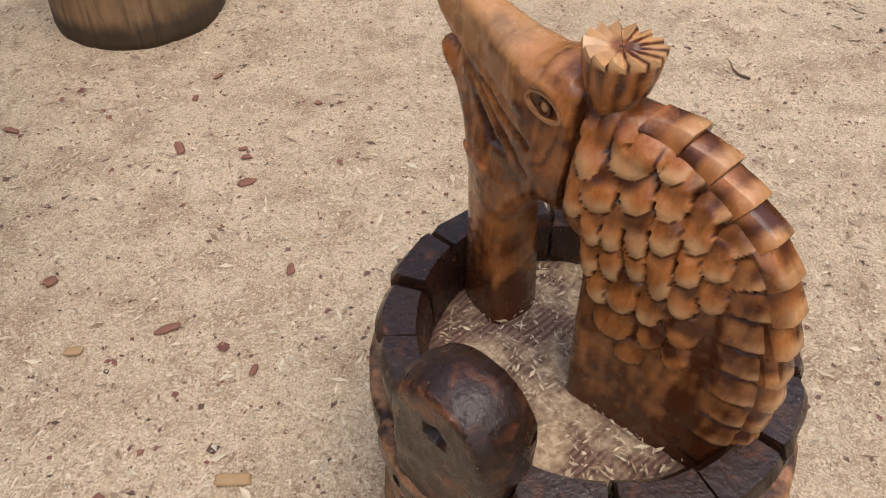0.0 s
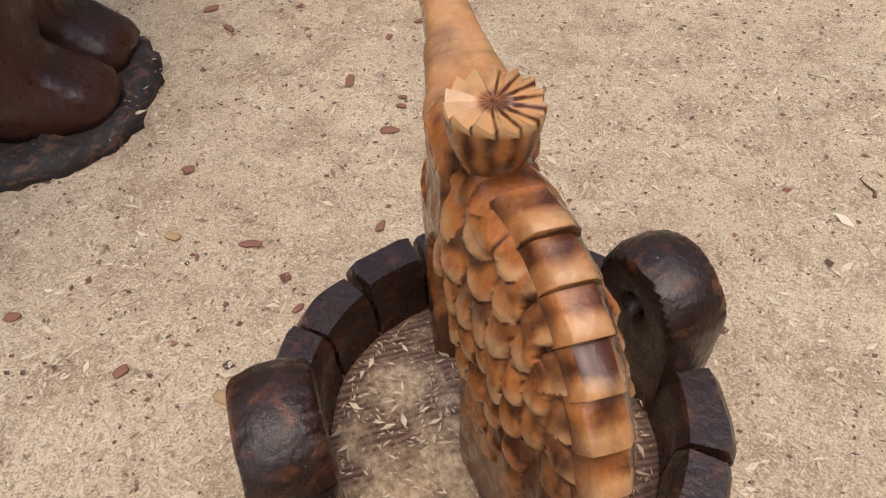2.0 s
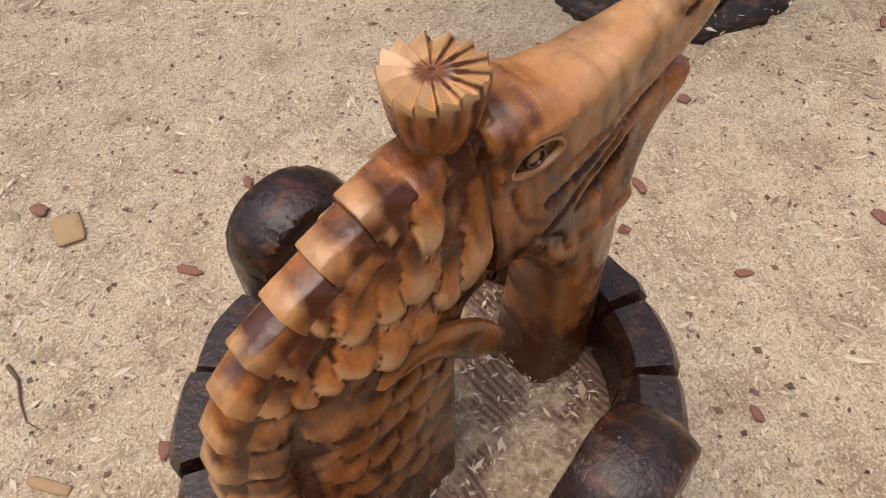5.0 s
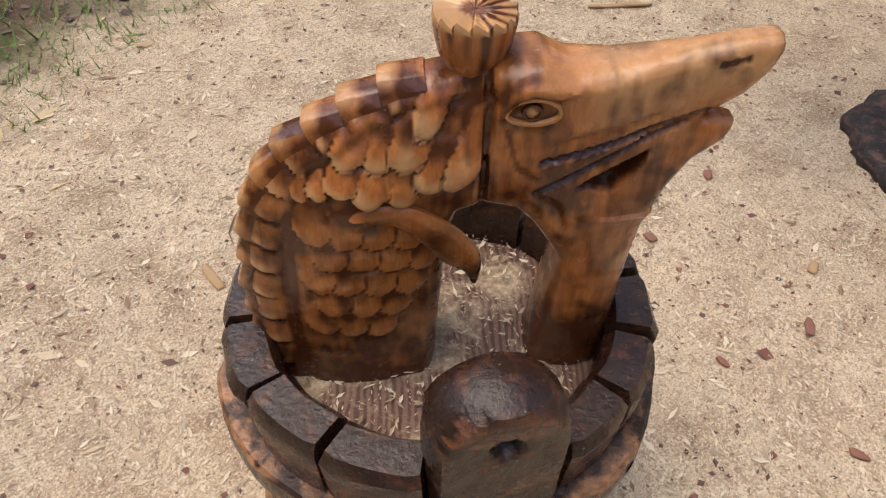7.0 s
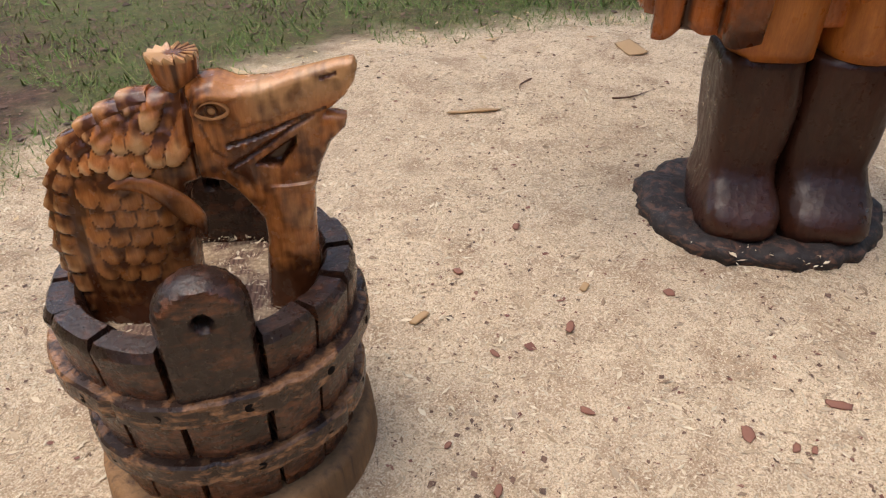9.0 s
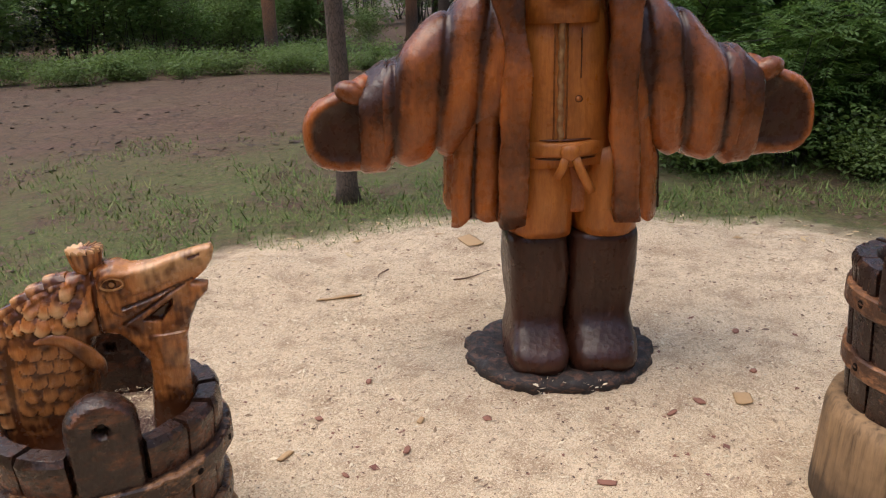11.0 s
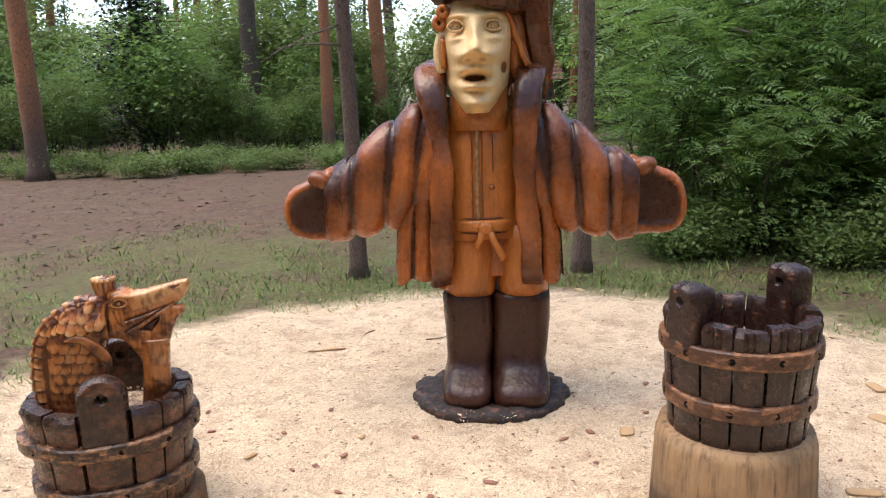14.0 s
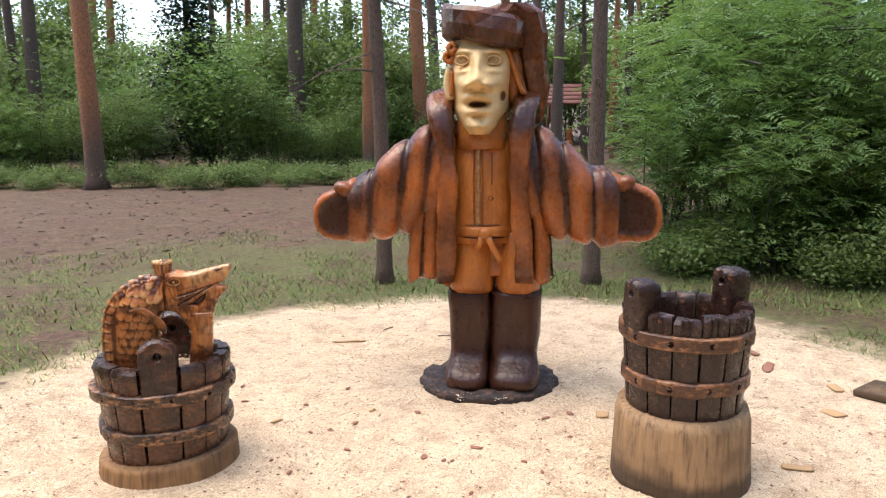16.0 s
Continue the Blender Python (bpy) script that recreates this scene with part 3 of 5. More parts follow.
    brow = [(0.010, 0.962), (0.026, 0.986), (0.049, 0.996), (0.071, 0.990), (0.092, 0.996)]
    ridge = [(0.092, 0.997), (0.134, 1.000), (0.183, 1.010), (0.262, 1.030)]
    nostril = [(0.259, 1.018), (0.289, 1.027)]
    pocket = [(0.204, 0.908), (0.199, 0.880), (0.165, 0.834), (0.106, 0.848)]

    # scales: the middle, half width and half length of each, upper ones lying over lower ones
    near = [(-0.022, 0.905, 0.022, 0.058), (-0.069, 0.965, 0.019, 0.040), (-0.095, 0.922, 0.024, 0.034), (-0.132, 0.919, 0.022, 0.030), (-0.168, 0.920, 0.020, 0.028), (-0.064, 0.888, 0.025, 0.034),
            (-0.102, 0.867, 0.023, 0.029), (-0.143, 0.870, 0.023, 0.030), (-0.180, 0.879, 0.020, 0.023), (-0.230, 0.861, 0.012, 0.018), (-0.208, 0.868, 0.015, 0.018)]
    arcs = [(-0.222 + 0.041 * i + (0.02 if k % 2 else 0), 0.806 - 0.043 * k - 0.004 * i, 0.024, 0.028) for k in range(5) for i in range(4 if k < 3 else 3)]
    far = [(-0.081, 0.965, 0.029, 0.040), (-0.126, 0.962, 0.018, 0.026), (-0.030, 0.940, 0.018, 0.034), (-0.059, 0.898, 0.021, 0.031), (-0.100, 0.912, 0.020, 0.030), (-0.141, 0.922, 0.020, 0.030), (-0.030, 0.872, 0.015, 0.030),
           (-0.060, 0.842, 0.014, 0.030), (-0.087, 0.850, 0.014, 0.034), (-0.117, 0.860, 0.015, 0.037), (-0.149, 0.876, 0.018, 0.031), (-0.182, 0.892, 0.017, 0.030), (-0.063, 0.790, 0.014, 0.036), (-0.093, 0.800, 0.015, 0.036),
           (-0.124, 0.818, 0.015, 0.036), (-0.159, 0.815, 0.017, 0.042), (-0.190, 0.845, 0.016, 0.030), (-0.216, 0.862, 0.017, 0.025), (-0.085, 0.745, 0.018, 0.032), (-0.119, 0.751, 0.022, 0.034), (-0.160, 0.750, 0.018, 0.028),
           (-0.195, 0.795, 0.020, 0.032), (-0.226, 0.816, 0.016, 0.028)]
    far_low = [(-0.117, 0.690, 0.028, 0.028), (-0.172, 0.704, 0.017, 0.023), (-0.211, 0.738, 0.021, 0.022), (-0.211, 0.692, 0.017, 0.023), (-0.150, 0.652, 0.022, 0.022)]

    def prepare(rows, deg, high, spread):
        r = random.Random(len(rows))
        out = []
        for cx, cz, a, b in sorted(rows, key=lambda q: -q[1]):
            t = radians(deg) + r.uniform(-spread, spread)
            out.append((cx, cz, a, b, math.cos(t), math.sin(t), high * r.uniform(0.8, 1.2), r.uniform(-0.16, 0.16)))
        return out

    COVER = {1: prepare(near, -112, 0.0095, 0.14) + prepare(arcs, -92, 0.0024, 0.1), -1: prepare(far, -100, 0.0095, 0.16) + prepare(far_low, -96, 0.0055, 0.2)}
    PLATE = 0.0505

    def surface(x, z, side):
        """Height of the carving over the plain flank, burnt and shaded share, and paleness at one place."""
        # c: torched wood, plus shadow lines painted into grooves, scale rims and plate joints
        n1 = noise.noise((x * 16, z * 16, side * 5.0))
        n2 = noise.noise((x * 55, z * 55, side * 3.0))
        streak = noise.noise((x * 95, z * 22, side * 7.0))
        h, c, p = 0.003 * n1 + 0.0012 * n2, 0.36 + 0.36 * n1 + 0.26 * streak + 0.16 * n2, 0.14
        d, s = from_back(x, z)
        if x < 0.0:
            c += 0.19 * smoothstep(0.0, -0.05, x)
            # fluted sides of the back plates
            reach = (0.070 if side < 0 else 0.052) - 0.026 * smoothstep(0.28, 0.62, s)
            k = 1 - smoothstep(reach * 0.55, reach, d)
            f = (s / PLATE) % 1.0
            h += k * (0.0075 * (1 - f) - 0.002 - 0.006 * (1 - smoothstep(0.0, 0.12, min(f, 1 - f))))
            c += k * (0.55 * (1 - smoothstep(0.0, 0.16, min(f, 1 - f))) - 0.22 * smoothstep(0.5, 0.1, f))
            p += 0.7 * k * smoothstep(0.55, 0.15, f) * smoothstep(0.05, 0.012, d)
            border = smoothstep(reach * 0.8, reach * 1.05, d) * (1 - smoothstep(reach * 1.1, reach * 1.6, d))
            c += 0.34 * border
            h -= 0.003 * border
            ring = 0.0
            for cx, cz, a, b, ct, st, high, tone in COVER[side]:
                dx, dz = x - cx, z - cz
                if abs(dx) > 0.06 or abs(dz) > 0.085:
                    continue
                u, v = (dx * ct + dz * st) / b, (dx * st - dz * ct) / a
                if u < -1.25:
                    continue
                rad = math.hypot(v, max(0.0, u) ** 1.25) if u > -0.55 else math.hypot(v, 1.2 * (-0.55 - u))
                if rad < 1.0:
                    lift = 0.30 + 0.70 * smoothstep(-1.1, 0.75, u)
                    h += high * lift * (1 - rad ** 6) ** 0.5 + 0.002
                    blot = noise.noise((x * 40 + cx * 90, z * 26, side * 2.0))
                    c = 0.50 + tone - 0.52 * smoothstep(-0.7, 0.55, u) + 0.46 * blot + 0.16 * streak
                    p = 1.05 * smoothstep(-0.1, 0.8, u + 0.7 * blot)
                    c = max(c, 0.95 * ring)
                    if high < 0.007:
                        c, p = c + 0.16, 0.08 * p
                    break
                ring = max(ring, (1 - smoothstep(1.0, 1.26, rad)) * smoothstep(-0.6, 0.0, u) * (1.0 if high > 0.007 else 0.75))
            else:
                h -= 0.002 * ring
                c = max(c, 0.95 * ring)
        else:
            g = max(path(x, z, q, 0.0068) for q in lips)
            h -= 0.0072 * g * (1.0 if side > 0 else 0.45)
            e = max(path(x, z, q, 0.006) for q in creases)
            h -= 0.0028 * e * (1.0 if side > 0 else 0.4)
            b = path(x, z, brow, 0.011)
            h += 0.0055 * b + 0.002 * path(x, z, ridge, 0.012)
            h -= 0.006 * math.exp(-(((x - 0.048) / 0.036) ** 2 + ((z - 0.964) / 0.020) ** 2))
            nz = path(x, z, nostril, 0.006)
            h -= 0.005 * nz
            cheek = math.exp(-(((x - 0.045) / 0.035) ** 2 + ((z - 0.865) / 0.03) ** 2))
            h += 0.005 * cheek
            if 0.09 < x < 0.22 and 0.82 < z < 0.92:
                depth = nearest_edge(pocket, x, z)[0] if inside(pocket, x, z) else 0.0
                h -= (0.024 if side > 0 else 0.010) * smoothstep(0.0, 0.010, depth)
                c += 1.0 * smoothstep(0.0, 0.012, depth) * (1.0 if side > 0 else 0.6)
            # carver's torching and painted shadow round eye and lips; darker down the post
            c = max(c, (0.8 if side > 0 else 0.55) * g, 0.5 * e, 0.9 * nz)
            c -= 0.10 * smoothstep(0.03, 0.1, x) * smoothstep(0.9, 0.95, z)
            c += 0.36 * math.exp(-(((x - 0.05) / 0.045) ** 2 + ((z - 0.955) / 0.032) ** 2)) - 0.3 * b
            c += 0.26 * smoothstep(0.93, 0.86, z) * smoothstep(0.79, 0.83, z) + 0.16 * smoothstep(0.1, 0.5, noise.noise((x * 26, z * 34, 8.0 + side)))
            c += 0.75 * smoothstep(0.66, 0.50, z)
            p = 0.7 * smoothstep(0.07, 0.15, x) * smoothstep(0.915, 0.955, z - 0.14 * (x - 0.1)) * (0.75 + 0.7 * n1) + 0.35 * smoothstep(0.02, 0.06, x) * smoothstep(0.97, 1.0, z)
            p = max(p, 0.45 * smoothstep(0.15, 0.2, x) * smoothstep(0.62, 0.72, z) * smoothstep(-0.2, 0.4, n1))
        # flank grows darker towards its foot
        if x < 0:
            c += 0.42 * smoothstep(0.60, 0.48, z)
        k = path(x, z, gill, 0.0075)
        h -= 0.012 * k
        c = max(c, 1.05 * k)
        return h, c, p

    cache = {}

    def at(x, z, side):
        key = (x, z, side)
        if key not in cache:
            cache[key] = surface(x, z, side)
        return cache[key]

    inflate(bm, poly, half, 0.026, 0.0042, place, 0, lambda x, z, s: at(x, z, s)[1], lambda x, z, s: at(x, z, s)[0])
    tone = {}
    for (x, z, side), got in cache.items():
        tone[round(x, 5), round(z, 5), side] = got[2]
    for v in bm.verts:
        x, z = v.co.x, v.co.z
        side = 1 if -(v.co.y) - V0 - 0.075 * x - tail_swing(x) > 0 else -1
        v[pale] = tone.get((round(x, 5), round(z, 5), side), 0.2)

    # back plates, raised at the tail end, one over the other from the rim up to the crown
    def along(s):
        for (x0, z0), (x1, z1), l0, l1 in zip(back, back[1:], lengths, lengths[1:]):
            if l1 >= s:
                t = (s - l0) / (l1 - l0)
                return Vector((x0 + (x1 - x0) * t, z0 + (z1 - z0) * t))
        return Vector(back[-1])

    k = 1
    while (k + 1) * PLATE < lengths[-1] - 0.02:
        p, q = along(k * PLATE), along((k + 1) * PLATE)
        t = (q - p).normalized()
        nrm = Vector((-t.y, t.x))
        hw = 0.0300 + 0.003 * noise.noise((k * 1.3, 4, 2))
        high = 0.0165 + 0.004 * noise.noise((k * 2.3, 1, 6))
        skew = 0.004 * noise.noise((k * 3.1, 2, 2))
        rings = []
        for f, out, wide in ((-0.03, -0.012, 1.0), (-0.045, 0.35, 1.0), (0.0, 0.93, 0.97), (0.05, 1.0, 0.96), (0.3, 0.86, 0.97), (0.6, 0.60, 1.0), (0.9, 0.36, 1.02), (1.06, 0.24, 1.04), (1.08, -0.012, 1.04)):
            o = p + (q - p) * f + nrm * (high * out if out > 0 else out)
            low = p + (q - p) * f - nrm * 0.030
            ring = []
            for y, drop in ((-1.0, 0.014), (-0.66, 0.0016), (-0.60, 0.0), (-0.2, -0.0012), (0.2, -0.0012), (0.60, 0.0), (0.66, 0.0016), (1.0, 0.014)):
                e = o - nrm * drop
                ring.append(place(e.x, e.y, y * hw * wide + skew))
            ring += [place(low.x, low.y, hw * 1.04), place(low.x, low.y, -hw * 1.04)]
            rings.append(ring)
        vs = loft(bm, rings, 0, True)
        for i, v in enumerate(vs):
            f, j = i // 10, i % 10
            n1 = noise.noise(v.co * 34)
            # mottled burn, with the shadow line between overlapping plates painted on their ends
            v[char_shade] = (0.85 if f in (0, 1, 8) else 0.0) + 0.22 + 0.5 * n1 + (0.34 if f in (5, 6, 7) else 0.0) + (0.25 if j in (0, 7, 8, 9) else 0.0) + (0.35 if k % 4 == 1 and j in (2, 3, 4, 5) and f > 3 else 0.0)
            v[pale] = (0.85 + 0.5 * n1) * (1.0 if 2 <= f <= 4 and 1 <= j <= 6 else 0.15)
        k += 1

    # side fin: a flat hooked blade that stands off the flank
    fin = smooth_line([(-0.175, 0.825), (-0.138, 0.846), (-0.093, 0.839), (-0.050, 0.807), (-0.012, 0.765), (-0.001, 0.735), (-0.008, 0.690), (-0.023, 0.716), (-0.051, 0.736), (-0.082, 0.778), (-0.118, 0.812)], True, 3)
    vs = inflate(bm, fin, lambda x, z: 0.011, 0.014, 0.005, lambda x, z, y: place(x, z, 0.060 + 0.012 * smoothstep(-0.15, -0.02, x) + y), 0, lambda x, z, s: 0.34 + 0.5 * smoothstep(-0.05, -0.01, x) * smoothstep(0.76, 0.70, z) + 0.3 * noise.noise((x * 25, z * 25, s)))
    for v in vs:
        v[pale], v[char_shade] = 0.03, v[char_shade] + 0.12
    # eyes: a lid round a small iris
    for side in (1, -1):
        ey = side * 0.0535
        lid = [place(0.048 + 0.031 * math.cos(t), 0.964 + (0.020 if math.sin(t) > 0 else 0.014) * math.sin(t) + 0.06 * 0.031 * math.cos(t), ey) for t in [2 * math.pi * i / 24 for i in range(25)]]
        for v in ribbon(bm, lid, 0.0038, 0.0052, 0, 0.25, 6):
            v[pale] = 0.5
        iris = [place(0.047 + 0.0105 * math.cos(t), 0.965 + 0.0105 * math.sin(t), ey - side * 0.001) for t in [2 * math.pi * i / 16 for i in range(17)]]
        ribbon(bm, iris, 0.0026, 0.004, 0, 0.95, 6)
        for v in sphere(bm, place(0.047, 0.965, ey - side * 0.004), (0.0095, 0.006, 0.0095), 0, 0.15, 10):
            v[pale] = 0.7
    # crown: a round cup whose top is cut into a ring of wedge-shaped petals
    cx, cz, n, petals = -0.020, 0.992, 84, 14
    profile = ((0.026, -0.012, 0.0), (0.033, 0.004, 0.05), (0.0415, 0.022, 0.25), (0.0465, 0.042, 0.5), (0.0490, 0.060, 0.8), (0.0500, 0.072, 1.0), (0.0480, 0.0765, 1.0), (0.034, 0.0755, 0.9), (0.022, 0.073, 0.55), (0.013, 0.071, 0.1), (0.004, 0.070, 0.0))
    rings = []
    for rad, z, cut in profile:
        ring = []
        for i in range(n):
            t = 2 * math.pi * i / n
            f = (i * petals / n) % 1.0
            tooth = (f / 0.66 if f < 0.66 else (1 - f) / 0.34)
            r = rad * (1 - 0.055 * cut * (1 - tooth) if z < 0.074 else 1 - 0.03 * (1 - tooth))
            ring.append(place(cx + r * math.cos(t), cz + z - (0.010 * cut * (1 - tooth) if z > 0.065 else 0.0), -0.004 + r * math.sin(t)))
        rings.append(ring)
    vs = loft(bm, rings, 0, True)
    for i, v in enumerate(vs):
        row, j = i // n, i % n
        f = (j * petals / n) % 1.0
        n1 = noise.noise(v.co * 50)
        if row >= 5:
            v[char_shade] = (0.8 if f > 0.68 else -0.1) + 0.22 * n1 + (0.6 if row >= 9 else 0.3 if row == 8 else 0.0)
            v[pale] = 1.25 if row < 9 else 0.2
        else:
            v[char_shade] = 0.42 + 0.26 * math.sin(2 * math.pi * (f + 0.2)) * smoothstep(0, 3, row) + 0.5 * n1
            v[pale] = 0.08
    bmesh.ops.recalc_face_normals(bm, faces=bm.faces)
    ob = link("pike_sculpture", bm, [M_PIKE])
    ob.data.set_sharp_from_angle(angle=radians(38))
    ob.matrix_basis = pose(0.207, 0.806, 0, 0, 0, 132.9)
    tagged(ob, "honey-brown carved wooden pike with a crown rising from the bucket", "sculpture")


build_pike()


# ---- the carved fisherman figure ----
def build_statue():
    COAT, SHIRT, FACE, BOOT, PLINTH = range(5)
    bm = bmesh.new()
    attr(bm, "char_shade"), attr(bm, "worn")

    def grainy(co):
        return 0.12 + 0.3 * noise.noise(co * 5)

    # charred slab that it stands on
    wob = lambda t: 1 + 0.07 * noise.noise((math.cos(t) * 1.6, math.sin(t) * 1.6, 3)) + 0.05 * noise.noise((math.cos(t) * 7, math.sin(t) * 7, 3))
    vs = loft(bm, [oval((0, -0.02, z), (r * 0.93, 0, 0), (0, r * 0.80, 0), 64, wob=wob) for z, r in ((-0.03, 0.51), (0.02, 0.50), (0.036, 0.48), (0.046, 0.44), (0.045, 0.3), (0.045, 0.05))], PLINTH)
    rough_up(bm, 0.035, 14, vs)
    rough_up(bm, 0.012, 40, vs)
    # boots
    for x0, x1, flare in ((-0.262, 0.030, -0.015), (0.012, 0.350, -0.012)):
        cx, w = (x0 + x1) / 2, (x1 - x0) / 2
        rings = []
        for z, y, d, k in ((0.03, -0.085, 0.245, 1.0), (0.075, -0.092, 0.262, 1.03), (0.115, -0.088, 0.255, 1.01), (0.150, -0.070, 0.232, 0.97), (0.195, -0.030, 0.195, 0.93), (0.25, 0.0, 0.172, 0.93), (0.34, 0.0, 0.178, 0.98), (0.50, 0.0, 0.185, 0.99), (0.62, 0.0, 0.19, 1.01), (0.655, 0.0, 0.185, 1.0), (0.66, 0.0, 0.16, 0.86)):
            rings.append(oval((cx + (flare * (1 - smoothstep(0.05, 0.3, z))), y, z), (w * k, 0, 0), (0, d, 0), 28, 3.6))
        vs = loft(bm, rings, BOOT, True, grainy)
        rough_up(bm, 0.022, 7, vs, cx)
    # trousers
    for x0, x1 in ((-0.255, 0.055), (0.045, 0.348)):
        cx, w = (x0 + x1) / 2, (x1 - x0) / 2
        rings = [oval((cx, 0.0, z), (w * k, 0, 0), (0, 0.205 * q, 0), 24, 2.5) for z, k, q in ((0.640, 0.86, 0.80), (0.655, 0.98, 1.0), (0.70, 1.0, 1.08), (0.78, 1.0, 1.12), (0.88, 0.96, 1.10), (0.98, 0.9, 1.04), (1.05, 0.85, 1.0))]
        # grows darker towards the boot tops
        rough_up(bm, 0.015, 6, loft(bm, rings, SHIRT, True, lambda co: 0.15 + 0.25 * smoothstep(0.72, 0.64, co.z) + 0.2 * noise.noise(co * 6)), cx)
    # shirt
    rings = [oval((-0.025, -0.005, z), (0.225 * k, 0, 0), (0, 0.235 * q, 0), 36, 2.8) for z, k, q in ((0.98, 1.06, 0.98), (1.04, 1.02, 1.0), (1.10, 1.0, 1.0), (1.3, 0.98, 1.03), (1.5, 0.96, 1.0), (1.60, 0.92, 0.93), (1.66, 0.82, 0.8), (1.72, 0.72, 0.7))]
    rough_up(bm, 0.012, 6, loft(bm, rings, SHIRT, True, grainy))
    ribbon(bm, [(-0.055 + 0.004 * math.sin(i * 1.9), -0.250 - 0.003 * math.sin(i * 0.5), 1.10 + 0.5 * i / 18) for i in range(19)], 0.013, 0.007, FACE, 0.68)
    for dx in (-0.027, 0.027):
        ribbon(bm, [(-0.055 + dx, -0.246, 1.10 + 0.5 * i / 18) for i in range(19)], 0.004, 0.005, SHIRT, 0.6, 6)
    ribbon(bm, [(0.030, -0.243, 1.36 + 0.2 * i / 6) for i in range(7)], 0.003, 0.004, SHIRT, 0.8, 6)
    sphere(bm, (0.022, -0.236, 1.275), (0.026, 0.01, 0.026), SHIRT, 0.75, 12)
    sphere(bm, (0.022, -0.243, 1.275), (0.012, 0.008, 0.012), SHIRT, 0.3, 10)
    # collar of the shirt
    ribbon(bm, [(-0.035 + 0.185 * math.sin(t), -0.02 - 0.205 * math.cos(t), 1.635 + 0.045 * abs(math.sin(t)) + (0.004 if t > 0 else 0)) for t in [-1.4 + 2.8 * i / 18 for i in range(19)]], 0.024, 0.012, SHIRT, 0.2)
    # belt and its knot
    ribbon(bm, [(-0.03 + 0.24 * math.sin(t), 0.0 - 0.262 * math.cos(t), 1.063) for t in [-1.35 + 2.7 * i / 18 for i in range(19)]], 0.034, 0.013, SHIRT, -0.35)
    for z in (1.022, 1.104):
        ribbon(bm, [(-0.03 + 0.235 * math.sin(t), 0.0 - 0.252 * math.cos(t), z) for t in [-1.35 + 2.7 * i / 18 for i in range(19)]], 0.005, 0.008, SHIRT, 0.9, 6)
    sphere(bm, (-0.015, -0.272, 1.055), (0.045, 0.022, 0.036), SHIRT, -0.2, 14)
    ribbon(bm, [(-0.03, -0.272, 1.04), (-0.045, -0.272, 0.99), (-0.07, -0.268, 0.945)], 0.02, 0.012, SHIRT, -0.4)
    ribbon(bm, [(0.005, -0.272, 1.04), (0.03, -0.272, 0.98), (0.07, -0.266, 0.905), (0.085, -0.256, 0.875)], 0.020, 0.012, SHIRT, -0.4)
    # coat: back and two hanging fronts with upright folds
    rings = []
    for z, k in ((0.76, 0.99), (0.78, 1.0), (1.0, 0.98), (1.3, 0.93), (1.55, 0.88), (1.70, 0.78), (1.76, 0.6)):
        rings.append(oval((-0.06, 0.05, z), (0.48 * k, 0, 0), (0, 0.215 * min(1, k), 0), 48, 2.4, wob=lambda t: 1 + 0.018 * math.sin(t * 17)))
    loft(bm, rings, COAT, True, grainy)
    for side, inner, outer, hem, waves, top in ((-1, -0.235, -0.525, 0.745, 2.7, 1.66), (1, 0.215, 0.425, 0.770, 1.9, 1.66)):
        rings, marks = [], []
        for i in range(23):
            f = i / 22
            ring, mark = [], []
            for j in range(41):
                u = j / 40
                lobe = abs(math.sin(math.pi * (waves * u + 0.15 + 0.08 * math.sin(4 * f + u * 3) + 0.25 * f * u)))
                out = inner + (outer - inner) * u
                xx = out + (-0.06 - out) * 0.20 * f ** 1.4
                z = hem + (top - 0.16 * u - hem) * f + (0.03 * math.sin(5 * u + side) - 0.022 * lobe) * (1 - f) ** 3
                y = -0.185 - (0.062 - 0.020 * f) * lobe ** 0.42 + 0.07 * u ** 2.5
                ring.append(Vector((xx, y, z)))
                # dark fold troughs, darker towards the outer edge, paler crests
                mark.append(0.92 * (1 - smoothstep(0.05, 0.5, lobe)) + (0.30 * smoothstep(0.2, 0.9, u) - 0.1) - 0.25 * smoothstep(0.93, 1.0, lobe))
            for j in range(40, -1, -4):
                p = ring[j]
                ring.append(Vector((p.x * 0.97, -0.04, p.z)))
                mark.append(0.6)
            rings.append(ring)
            marks += mark
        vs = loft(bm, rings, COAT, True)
        lay = attr(bm, "char_shade")
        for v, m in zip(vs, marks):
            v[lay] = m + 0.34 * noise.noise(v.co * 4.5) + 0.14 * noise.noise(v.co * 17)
        rough_up(bm, 0.016, 6, vs, side)
        rough_up(bm, 0.005, 20, vs, side)
    # long turned lapels that rise over the shoulders as a thick roll
    for pts in (
        [(-0.255, -0.255, 0.80), (-0.255, -0.27, 0.95), (-0.245, -0.285, 1.2), (-0.24, -0.285, 1.4), (-0.255, -0.265, 1.58), (-0.275, -0.235, 1.70), (-0.30, -0.18, 1.79), (-0.30, -0.09, 1.855), (-0.28, 0.0, 1.87), (-0.23, 0.10, 1.85)],
        [(0.235, -0.255, 0.80), (0.225, -0.27, 0.95), (0.20, -0.285, 1.2), (0.195, -0.285, 1.4), (0.205, -0.27, 1.58), (0.215, -0.24, 1.70), (0.235, -0.19, 1.80), (0.245, -0.10, 1.862), (0.23, 0.0, 1.87), (0.18, 0.10, 1.85)],
    ):
        line = [Vector(p) for p in smooth_line(pts, False, 3)[: (len(pts) - 1) * 3 + 1]]
        rings = []
        for i, p in enumerate(line):
            f = i / (len(line) - 1)
